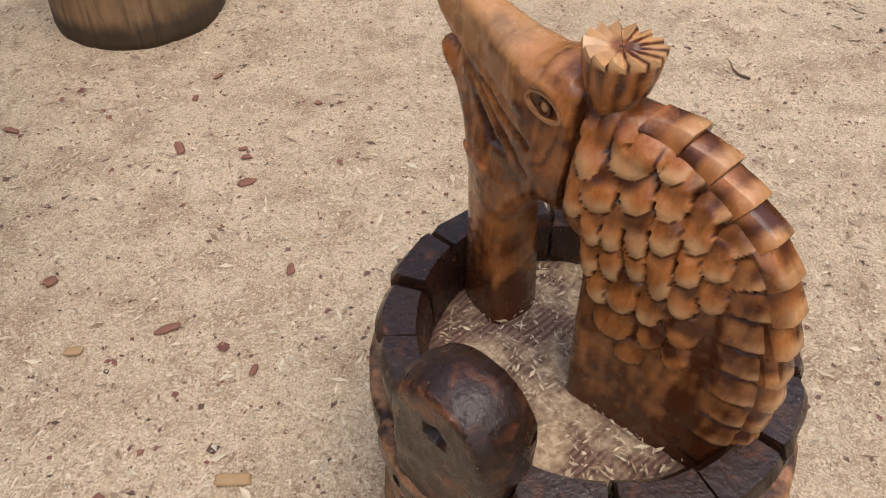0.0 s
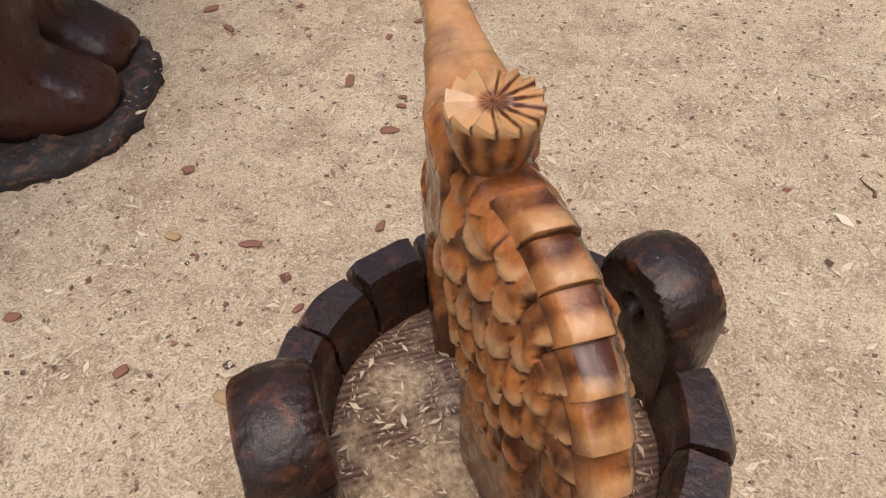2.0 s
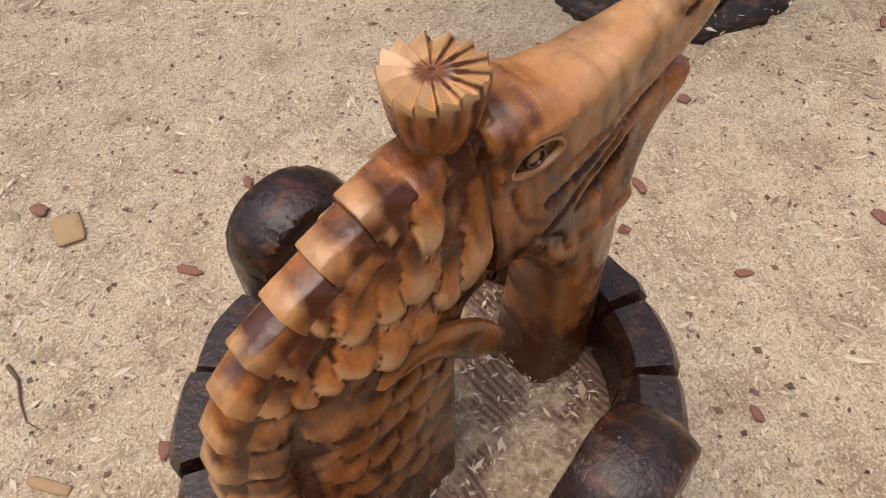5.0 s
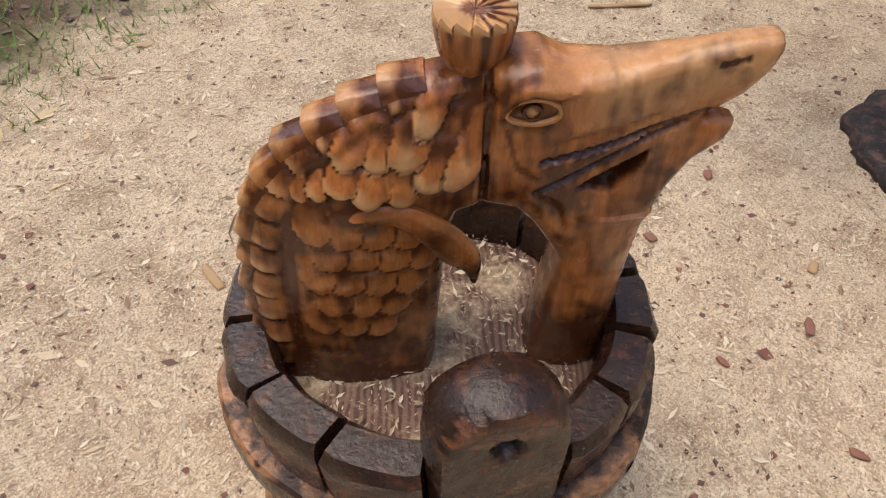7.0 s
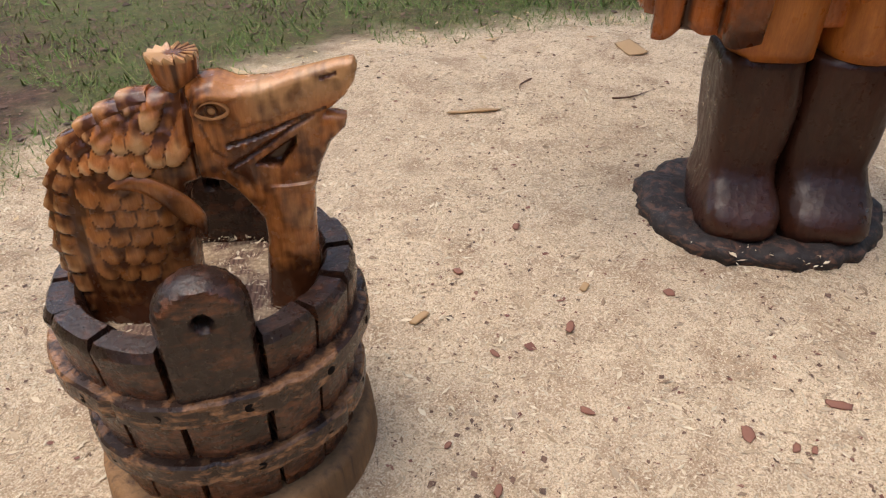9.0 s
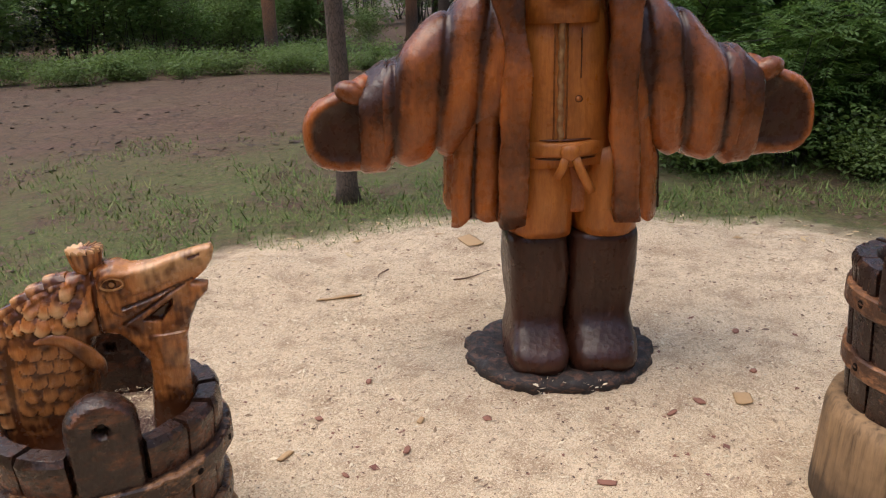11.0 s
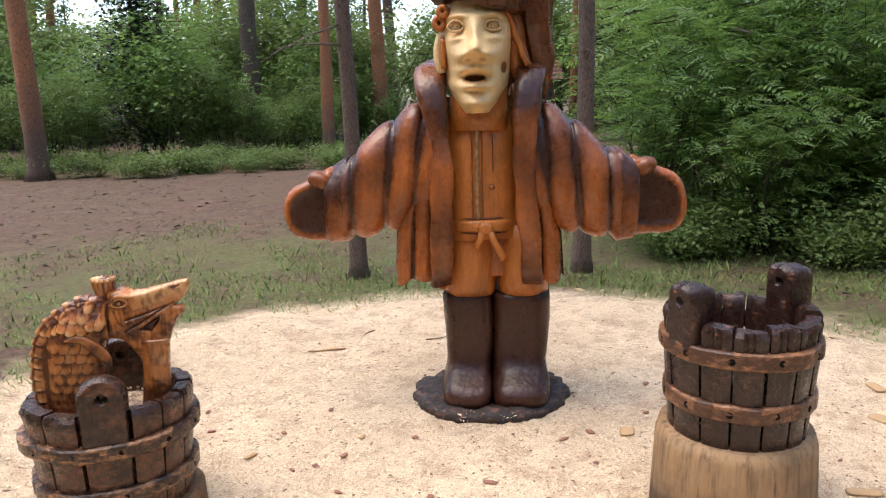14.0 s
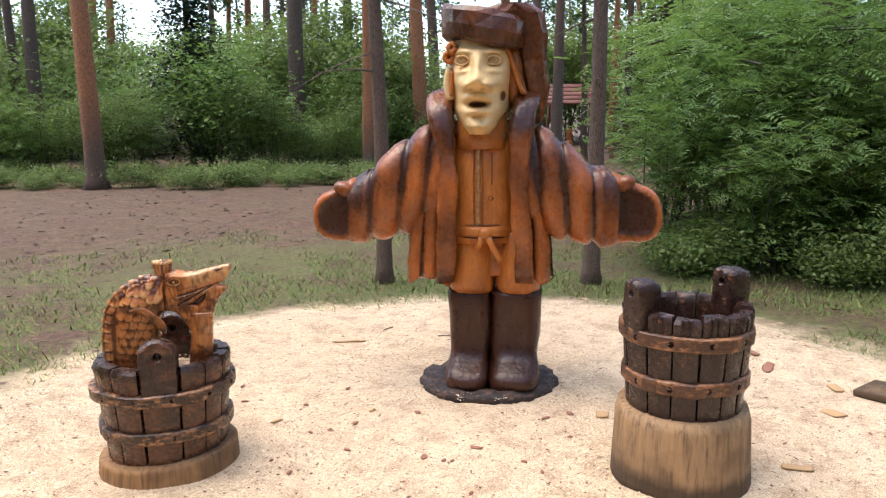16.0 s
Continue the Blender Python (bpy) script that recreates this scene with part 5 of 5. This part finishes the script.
def bush(seed, stems, height, spread, count, size, mat, kind):
    me, tips = stem_mesh(stems, height, spread, seed)
    r = random.Random(seed + 50)
    v, f = sprays(count, around(tips), size, r) if kind == "spray" else clumps(count, around(tips), size, r, 0.45)
    return [("stem", me, M_STEM), ("foliage", mesh_of("foliage", v, f, mat), mat)]


rowans = [plant("rowan_bush", bush(s, 9, 3.3, 1.25, 820, 0.32, M_LEAF, "spray"), "leafy green rowan bush at the clearing's edge", "bush", "undergrowth bushes") for s in (1, 2, 3)]
hazels = [plant("leafy_bush", bush(s, 8, 2.9, 1.5, 6000, 0.105, M_LEAF if s == 4 else M_LEAF_FAR, "leaf"), "dense green broadleaf bush under the pines", "bush", "undergrowth bushes") for s in (4, 5)]
brights = [plant("young_tree", bush(s, 7, 5.5, 2.2, 7000, 0.16, M_LEAF_FAR, "leaf"), "bright green young broadleaf tree among the pines", "tree", "young trees") for s in (6, 7)]
lows = [plant("low_shrub", bush(s, 14, 0.55, 0.6, 1500, 0.055, M_LEAF_FAR, "leaf"), "low bright green bilberry shrub on the forest floor", "shrub", "low shrubs") for s in (8, 9)]


def crown_parts(seed, height, spread, start, count, size):
    r = random.Random(seed)
    blobs = [(Vector((r.gauss(0, spread * 0.45), r.gauss(0, spread * 0.45), height * r.uniform(start, 1.0))), spread * 0.28) for _ in range(26)]
    return clumps(count, around(blobs, 0.6), size, r, 0.6)


def pine(seed, height, r, bend, bark, label):
    v, f = crown_parts(seed, height, 2.0, 0.55, 800, 0.42)
    return plant("pine_tree", [("trunk", trunk_mesh(height, r, bend, seed, 10), bark), ("crown", mesh_of("crown", v, f, M_NEEDLE), M_NEEDLE)], label, "tree", "pine trees")


pines = [pine(21, 19, 0.30, 0.5, M_BARK, "tall pine with a straight dark-barked trunk"), pine(22, 20, 0.28, -0.6, M_BARK_ORANGE, "tall pine with orange upper bark"), pine(23, 18, 0.26, 0.3, M_BARK, "tall pine with a straight dark-barked trunk")]
saplings = [pine(24, 13, 0.086, -0.35, M_BARK_YOUNG, "slim grey-barked pine at the edge of the sand"), pine(25, 13, 0.090, 0.25, M_BARK_YOUNG, "slim grey-barked pine at the edge of the sand")]
used = set()


def set_out(ob, x, y, s=1.0, turn=None):
    m = Matrix.Translation((x, y, ground_height(x, y) - 0.02)) @ Matrix.Rotation(rng.uniform(0, 6.283) if turn is None else turn, 4, "Z")
    if ob in used:
        ob = copy_thing(ob, m)
    else:
        used.add(ob)
        ob.matrix_basis = m
    ob.scale = (s, s, s)
    return ob


set_out(saplings[0], -3.72, -1.36, 1.0, 2.0)
set_out(saplings[1], -5.03, 0.50, 1.0, 2.5)
# the near pines, each at its place: metres in, metres aside, size, kind
for ahead, aside, s, kind in ((20.7, -9.55, 0.98, 1), (26, -13.8, 0.9, 0), (28, -15.5, 0.8, 2), (29.1, -5.5, 1.15, 0), (39.5, -4.75, 1.2, 2), (24, -2.35, 0.72, 1), (27.5, -0.75, 1.0, 1), (36, -8.1, 0.85, 0), (45, -13.2, 0.9, 2), (48, -13.4, 0.8, 1),
                              (22, 3.3, 0.62, 0), (12.0, 6.1, 0.95, 0), (31, 7.5, 0.7, 2), (34, 10, 0.8, 0), (33, 6.2, 0.6, 2), (26, 13.5, 0.9, 2), (19, 11.5, 0.8, 0), (42, -18, 1.0, 1), (37, -21, 0.9, 0), (33, 2.6, 0.9, 1)):
    x, y = spot(ahead, aside)
    set_out(pines[kind], x, y, s)
for i in range(58):
    ahead, aside = rng.uniform(40, 90), rng.uniform(-60, 60)
    x, y = spot(ahead, aside)
    set_out(pines[i % 3], x, y, rng.uniform(0.75, 1.15))
# pines behind the camera, never in view, added for the lighting
for i in range(26):
    a = rng.uniform(-1.9, 1.9)
    d = rng.uniform(18, 45)
    x, y = spot(-d * math.cos(a), d * math.sin(a))
    set_out(pines[i % 3], x, y, rng.uniform(0.8, 1.1))
# closer unseen ring of trees, added to block low sky light and reflections
for i in range(44):
    a = -2.0 + 4.0 * (i + rng.random()) / 44
    d = rng.uniform(13, 26)
    x, y = spot(-d * math.cos(a), d * math.sin(a))
    set_out((brights + pines)[i % 5], x, y, rng.uniform(1.5, 2.2) if i % 5 < 2 else rng.uniform(0.7, 1.0))
for i in range(16):
    x, y = spot(rng.uniform(50, 72), 4.5 + 13.0 * (i + rng.random()) / 16)
    set_out((brights + pines)[i % 5], x, y, rng.uniform(1.5, 2.0) if i % 5 < 2 else rng.uniform(0.7, 1.0))
# bushes: a close wall on the right of the clearing, a further one across the brown ground
for ahead, aside, s in ((9.6, 2.9, 0.72), (10.4, 3.9, 1.0), (9.4, 4.6, 0.95), (11.3, 5.2, 1.25), (8.9, 5.6, 0.95), (10.2, 6.4, 1.2), (12.5, 4.2, 1.2), (12.8, 6.9, 1.4), (8.2, 6.4, 0.8), (9.2, 7.6, 1.2), (13.5, 5.0, 0.95), (14.5, 5.6, 1.5), (11.6, 8.6, 1.4), (16, 8.5, 1.6), (7.6, 7.6, 0.95)):
    x, y = spot(ahead, aside)
    set_out(rowans[int(ahead * 10) % 3], x, y, s)
for i in range(16):
    ahead = rng.uniform(8.2, 10.4)
    x, y = spot(ahead, rng.uniform(0.42, 0.74) * ahead)
    set_out(rowans[i % 3], x, y, rng.uniform(0.4, 0.6))
for i in range(18):
    x, y = spot(rng.uniform(23.5, 30), -19.0 + 1.15 * i + rng.uniform(-0.4, 0.4))
    set_out(hazels[i % 2], x, y, rng.uniform(0.45, 0.75))
for i in range(15):
    ahead, aside = 22.0 + rng.uniform(0.6, 6.5) + 0.25 * i * (0.6 if i > 9 else 0.2), -15.5 + 1.0 * i + rng.uniform(-0.4, 0.4)
    if -0.225 < aside / ahead < -0.155 and ahead < 30:
        ahead = 31.0
    x, y = spot(ahead, aside)
    set_out((hazels + rowans[:2])[i % 4], x, y, rng.uniform(0.6, 1.0) if i % 4 else rng.uniform(1.2, 1.6))
for i in range(64):
    x, y = spot(rng.uniform(27, 48), rng.uniform(-26, 26))
    if not 0.5 < (x - 2.2) * -0.624 + (y - 4.2) * 0.781 < 11:
        set_out((brights + hazels)[i % 4], x, y, rng.uniform(0.8, 1.5))
for i in range(46):
    x, y = spot(rng.uniform(50, 85), -62 + 124 * (i + rng.random()) / 46)
    set_out(brights[i % 2], x, y, rng.uniform(1.1, 1.7))
# bushes out of view behind the camera, added for the lighting
for i in range(22):
    a = rng.uniform(-1.9, 1.9)
    d = rng.uniform(16, 30)
    x, y = spot(-d * math.cos(a), d * math.sin(a))
    set_out((hazels + brights)[i % 4], x, y, rng.uniform(0.9, 1.4))
for i in range(110):
    if i < 38:
        ahead, aside = rng.uniform(7.0, 11), 0
        aside = rng.uniform(0.30, 0.66) * ahead
        if ahead < 8.2 and aside < 3.9:
            continue
    else:
        ahead, aside = 20.2 + rng.uniform(0, 4), rng.uniform(-18, 2)
    x, y = spot(ahead, aside)
    set_out(lows[i % 2], x, y, rng.uniform(0.6, 1.3))


def build_spruce():
    r = random.Random(31)
    v, f = [], []
    for i in range(46):
        z = 0.9 + 8.8 * i / 46
        ln = 2.3 * (1 - z / 10.5)
        for _ in range(9):
            a = r.uniform(0, 6.283)
            for g in range(9):
                t = (g + 1) / 9 * ln
                p = Vector((math.cos(a) * t, math.sin(a) * t, z - 0.30 * t + 0.05 * t * t))
                vv, ff = clumps(4, lambda q, p=p: p + Vector((q.gauss(0, 0.06), q.gauss(0, 0.06), -abs(q.gauss(0, 0.07)))), 0.15, r, 0.4)
                b = len(v)
                v += vv
                f += [tuple(b + k for k in q) for q in ff]
    return plant("spruce_tree", [("trunk", trunk_mesh(9.8, 0.12, 0.05, 5), M_BARK), ("crown", mesh_of("crown", v, f, M_SPRUCE), M_SPRUCE)], "dark green spruce with drooping boughs", "tree", "spruce trees")


spruce = build_spruce()
for ahead, aside, s in ((27, -8.9, 1.0), (25, -16.3, 0.8), (30, 9, 1.1)):
    x, y = spot(ahead, aside)
    set_out(spruce, x, y, s)


# ---- far rest place: a roofed swing frame and log benches ----
def box(x0, y0, z0, x1, y1, z1, bevel=0.01):
    bm = bmesh.new()
    bmesh.ops.create_cube(bm, size=1)
    for v in bm.verts:
        v.co = Vector(((x0 + x1) / 2 + v.co.x * (x1 - x0), (y0 + y1) / 2 + v.co.y * (y1 - y0), (z0 + z1) / 2 + v.co.z * (z1 - z0)))
    if bevel:
        bmesh.ops.bevel(bm, geom=list(bm.edges), offset=bevel, segments=1, affect="EDGES")
    return bm


def beam(p, q, r):
    bm = bmesh.new()
    p, q = Vector(p), Vector(q)
    d = (q - p).normalized()
    a = d.cross(Vector((0, 1, 0.01))).normalized()
    b = d.cross(a)
    loft(bm, [oval(c, a * r, b * r, 8) for c in (p, q)])
    return bm


M_SHINGLE = Mat("red_brown_roof_board", 0.7)
M_SHINGLE.color(M_SHINGLE.mix(M_SHINGLE.noise(M_SHINGLE.coord(scale=(1, 8, 8)), 3, 4), (0.22, 0.075, 0.055), (0.14, 0.05, 0.04)))
M_SHINGLE = M_SHINGLE.m
M_POST = Mat("red_brown_post", 0.7)
M_POST.color(M_POST.mix(M_POST.noise(M_POST.coord(scale=(8, 8, 1)), 4, 4), (0.23, 0.09, 0.05), (0.13, 0.05, 0.03)))
M_POST = M_POST.m
px_, py_ = spot(37, 6.2)
gazebo = empty("roofed_frame", pose(px_, py_, 0, 0, 0, 38.6 + 90 + 8), "small red-brown board roof on slanting posts", "shelter")
for sgn in (-1, 1):
    for i in range(5):
        y0, z0 = sgn * (0.02 + 0.18 * i), 3.42 - 0.19 * i
        bm = box(-1.35, -0.115, -0.015, 1.35, 0.115, 0.015, 0.005)
        bmesh.ops.transform(bm, matrix=pose(0, y0 + sgn * 0.1, z0 - 0.09, -47 * sgn, 0, 0), verts=bm.verts)
        part("roof_board", bm, M_SHINGLE, gazebo)
    for x in (-0.95, 0.95):
        part("post", beam((x, sgn * 0.75, -0.05), (x, sgn * 0.12, 3.1), 0.075), M_POST, gazebo)
part("ridge_beam", beam((-1.3, 0, 3.05), (1.3, 0, 3.05), 0.09), M_POST, gazebo)
bm = bmesh.new()
for z, r in ((0.45, 0.16), (0.8, 0.2), (1.15, 0.13), (1.35, 0.15)):
    sphere(bm, (0, 0, z), (r, r, 0.24), 0, 0.1, 12)
fig = link("carved_post_figure", bm, [M_SHIRT])
fig.matrix_basis = pose(px_, py_, -0.25)
tagged(fig, "small brown carved wooden figure under the roof", "sculpture")
for ahead, aside, w in ((34, 8.1, 1.3), (36, 9.9, 1.5)):
    x, y = spot(ahead, aside)
    bench = empty("log_bench", pose(x, y, 0, 0, 0, 130), "weathered wooden log bench on short blocks", "bench", "log benches")
    part("seat", box(-w / 2, -0.16, 0.40, w / 2, 0.16, 0.52, 0.02), M_LOGBASE, bench)
    for sx in (-1, 1):
        part("leg", box(sx * w * 0.36 - 0.09, -0.12, -0.03, sx * w * 0.36 + 0.09, 0.12, 0.40, 0.01), M_LOGBASE, bench)


# ---- loose pieces on the ground ----
def flake(length, width, thick, seed, ragged=0.22, power=2.4):
    """An irregular flake of bark or wood with uneven edges."""
    bm = bmesh.new()
    n = 14
    out = lambda k: lambda t: k * (1 + ragged * noise.noise((math.cos(t) * 1.7, math.sin(t) * 1.7, seed)) + 0.6 * ragged * noise.noise((math.cos(t) * 5, math.sin(t) * 5, seed)))
    loft(bm, [oval((0, 0, z), (length / 2, 0, 0), (0, width / 2, 0), n, power, wob=out(k)) for z, k in ((0, 0.95), (thick * 0.5, 1.0), (thick, 0.86), (thick * 1.15, 0.4))])
    for v in bm.verts:
        v.co.z += 0.1 * length * noise.noise((v.co.x * 12, v.co.y * 12, seed)) * 0.5 + 0.006
    return bm


FLAKES = [
    (-0.70, 1.212, 0.085, 0.030, 20), (-0.87, 1.975, 0.095, 0.036, 118), (-0.73, 0.742, 0.055, 0.034, 70), (-1.10, 0.74, 0.05, 0.035, 30), (-1.46, 2.06, 0.075, 0.03, 160), (-0.42, 1.43, 0.05, 0.026, 95), (-1.07, 1.38, 0.05, 0.045, 40),
    (-0.46, 1.09, 0.045, 0.02, 80), (-0.89, 2.27, 0.04, 0.025, 100), (-0.45, 2.25, 0.03, 0.025, 0), (-0.64, 1.93, 0.04, 0.025, 10), (-0.62, 1.81, 0.075, 0.04, 30), (-1.40, 1.24, 0.05, 0.03, 60), (-0.53, 0.38, 0.06, 0.03, 140), (-0.38, 0.08, 0.085, 0.035, 75),
]
FLAKES_FAR = [
    (-0.68, 0.16, 0.06, 0.03, 30), (0.34, 1.62, 0.055, 0.03, 20), (-0.56, -0.38, 0.07, 0.05, 60), (-1.61, 2.14, 0.07, 0.05, 45), (-3.21, 2.85, 0.22, 0.1, 10), (-3.40, 2.68, 0.16, 0.1, 60), (-0.84, 2.41, 0.05, 0.02, 45), (-0.66, 1.97, 0.04, 0.02, 10),
    (0.09, 0.16, 0.05, 0.035, 20), (-0.05, 1.39, 0.05, 0.025, 20), (-0.09, 1.20, 0.03, 0.02, 0), (-2.0, 2.3, 0.05, 0.04, 0), (-2.4, 2.15, 0.06, 0.04, 0),
]
for k, (x, y, ln, wd, turn) in enumerate(FLAKES + FLAKES_FAR):
    ob = link("bark_piece", flake(0.85 * ln, 0.8 * wd, 0.006, k * 1.7, 0.34), M_BARKBIT)
    ob.matrix_basis = pose(x, y, ground_height(x, y) - 0.002, rng.uniform(-6, 6), rng.uniform(-6, 6), turn)
    tagged(ob, "reddish-brown pine bark flake lying on the sand", "bark", "bark flakes")
CHIPS = [(-0.50, -0.28, 0.12, 0.075, 30), (-0.92, 1.14, 0.045, 0.025, 10), (-0.45, 0.80, 0.08, 0.03, 0), (-3.06, 0.23, 0.20, 0.13, 60), (-1.86, -0.02, 0.28, 0.03, 140), (-3.03, 3.32, 0.16, 0.07, 30), (-2.59, 3.40, 0.14, 0.10, 60), (-1.68, 3.41, 0.16, 0.06, 120), (0.18, -0.05, 0.10, 0.025, 80), (-1.72, 2.3, 0.1, 0.08, 20)]
for k, (x, y, ln, wd, turn) in enumerate(CHIPS):
    ob = link("wood_chip", flake(ln, wd, 0.008, 40 + k, 0.2, 5.0), M_CHIP)
    ob.matrix_basis = pose(x, y, ground_height(x, y) - 0.002, rng.uniform(-5, 5), rng.uniform(-5, 5), turn)
    tagged(ob, "pale fresh-cut wood chip lying on the sand", "wood chip", "wood chips")
board = link("wood_slab", box(-0.26, -0.15, 0.0, 0.26, 0.15, 0.055, 0.012), M_LOG)
board.matrix_basis = pose(-3.05, 3.72, 0.0, 0, -4, 75)
tagged(board, "flat offcut slab of brown wood on the sand", "wood slab")
for k, (x, y, ln, turn) in enumerate(((1.10, 2.51, 0.16, 115), (-0.01, -0.19, 0.22, 50), (-2.29, -0.01, 0.2, 20), (-2.55, 0.53, 0.3, 150), (0.75, 2.2, 0.09, 100))):
    bm = bmesh.new()
    loft(bm, [oval((ln * (f - 0.5), 0.02 * math.sin(f * 5 + k), 0.006), (0, 0.005 * (1.1 - f), 0), (0, 0, 0.005 * (1.1 - f)), 6) for f in (0, 0.25, 0.5, 0.75, 1)])
    ob = link("twig", bm, M_DARKBITS)
    ob.matrix_basis = pose(x, y, ground_height(x, y), 0, 0, turn)
    tagged(ob, "thin brown dry twig on the sand", "twig", "twigs")


def scatter(name, count, area, size, mat, label, category, seed, aspect=0.35, lift=0.0, stand=0.0):
    """A great many loose slivers lying on the ground, as one sheet of stuff."""
    r = np.random.RandomState(seed)
    verts, faces = [], []
    made = 0
    while made < count:
        x, y = area(r)
        z = ground_height(x, y) + lift
        a, s = r.uniform(0, 6.283), size * (0.45 + r.gamma(1.6, 0.45))
        c, n = math.cos(a) * s / 2, math.sin(a) * s / 2
        w = aspect * r.uniform(0.4, 1.2)
        t1, t2 = r.uniform(0.0, 0.35) * s * w + 0.0015, r.uniform(-0.15, 0.5) * s * 0.5
        b = len(verts)
        verts += [(x - c, y - n, z + 0.001), (x + n * w, y - c * w, z + t1), (x + c, y + n, z + abs(t2) + stand * s), (x - n * w, y + c * w, z + t1 * 0.5)]
        faces.append((b, b + 1, b + 2, b + 3))
        made += 1
    ob = new(name, mesh_of(name, verts, faces, mat))
    return tagged(ob, label, category, kind="stuff")


def near_area(r):
    d, a = 2.3 * math.sqrt(r.uniform(0, 1)), r.uniform(0, 6.283)
    return -0.35 + d * math.cos(a), 1.05 + d * math.sin(a)


def sand_area(r):
    d, a = 3.25 * math.sqrt(r.uniform(0, 1)), r.uniform(0, 6.283)
    return SAND[0] + d * math.cos(a), SAND[1] + d * math.sin(a)


def edge_area(r):
    while True:
        d, a = r.normal(3.25, 0.22), r.uniform(0, 6.283)
        return SAND[0] + d * math.cos(a), SAND[1] + d * math.sin(a)


def grass_area(r):
    while True:
        d, a = 3.15 + r.gamma(1.6, 1.1), r.uniform(0, 6.283)
        x, y = SAND[0] + d * math.cos(a), SAND[1] + d * math.sin(a)
        if x + 0.8 * y < 5.5 and noise.noise((x * 0.8, y * 0.8, 4)) + 0.25 * noise.noise((x * 4, y * 4, 4)) > -0.12 + 0.05 * max(0, d - 5):
            return x, y


def litter_area(r):
    d, a = 3.3 + r.gamma(2.0, 2.6), r.uniform(0, 6.283)
    return SAND[0] + d * math.cos(a), SAND[1] + d * math.sin(a)


scatter("sawdust_shavings", 95000, near_area, 0.0105, M_SAWDUST, "pale sawdust and wood shavings over the sand", "sawdust", 1)
scatter("sawdust_shavings", 40000, sand_area, 0.016, M_SAWDUST, "pale sawdust and wood shavings over the sand", "sawdust", 2)
scatter("dark_crumbs", 9000, sand_area, 0.010, M_DARKBITS, "dark bark crumbs and needles strewn on the sand", "bark crumbs", 3, 0.7)
scatter("bark_crumbs", 3200, sand_area, 0.011, M_BARKBIT, "small reddish bark crumbs strewn on the sand", "bark crumbs", 12, 0.75)
scatter("edge_chips", 900, edge_area, 0.042, M_CHIP, "pale wood chips along the edge of the sand", "wood chips", 4, 0.4)
scatter("grass_blades", 48000, grass_area, 0.036, M_GRASS, "thin green grass round the clearing", "grass", 5, 0.10, 0.0, 0.55)
def meadow_area(r):
    while True:
        d, a = r.uniform(3.6, 9.0), r.uniform(0, 6.283)
        x, y = SAND[0] + d * math.cos(a), SAND[1] + d * math.sin(a)
        if x + 0.8 * y < 4.5 and noise.noise((x * 0.9, y * 0.9, 7)) + 0.4 * noise.noise((x * 3, y * 3, 4)) > -0.05 + 0.07 * max(0, d - 5.5):
            return x, y


scatter("grass_blades", 45000, meadow_area, 0.05, M_GRASS, "thin green grass and weeds beyond the sand", "grass", 9, 0.12, 0.0, 0.5)
scatter("cone_litter", 60000, litter_area, 0.027, M_DARKBITS, "dark cones and needles on the forest floor", "litter", 6, 0.7)


def wood_area(r):
    d, a = r.uniform(7.0, 22.0), r.uniform(0, 6.283)
    return SAND[0] + d * math.cos(a), SAND[1] + d * math.sin(a)


scatter("fallen_cones", 26000, wood_area, 0.055, M_CONE, "dark fallen cones and bark on the brown forest floor", "cones", 10, 0.7)


def plinth_area(r):
    d, a = 0.33 * math.sqrt(r.uniform(0, 1)), r.uniform(0, 6.283)
    return -1.60 + d * math.cos(a), 1.50 + d * math.sin(a)


def fill_area(r):
    d, a = 0.235 * math.sqrt(r.uniform(0, 1)), r.uniform(0, 6.283)
    return BUCKET[0] + d * math.cos(a), BUCKET[1] + d * math.sin(a)


scatter("plinth_shavings", 130, plinth_area, 0.018, M_SAWDUST, "pale shavings caught on the charred slab", "sawdust", 7, 0.35, 0.052)
scatter("bucket_shavings", 1500, fill_area, 0.008, M_SAWDUST, "pale sawdust shavings inside the bucket", "sawdust", 8, 0.35, 0.503)
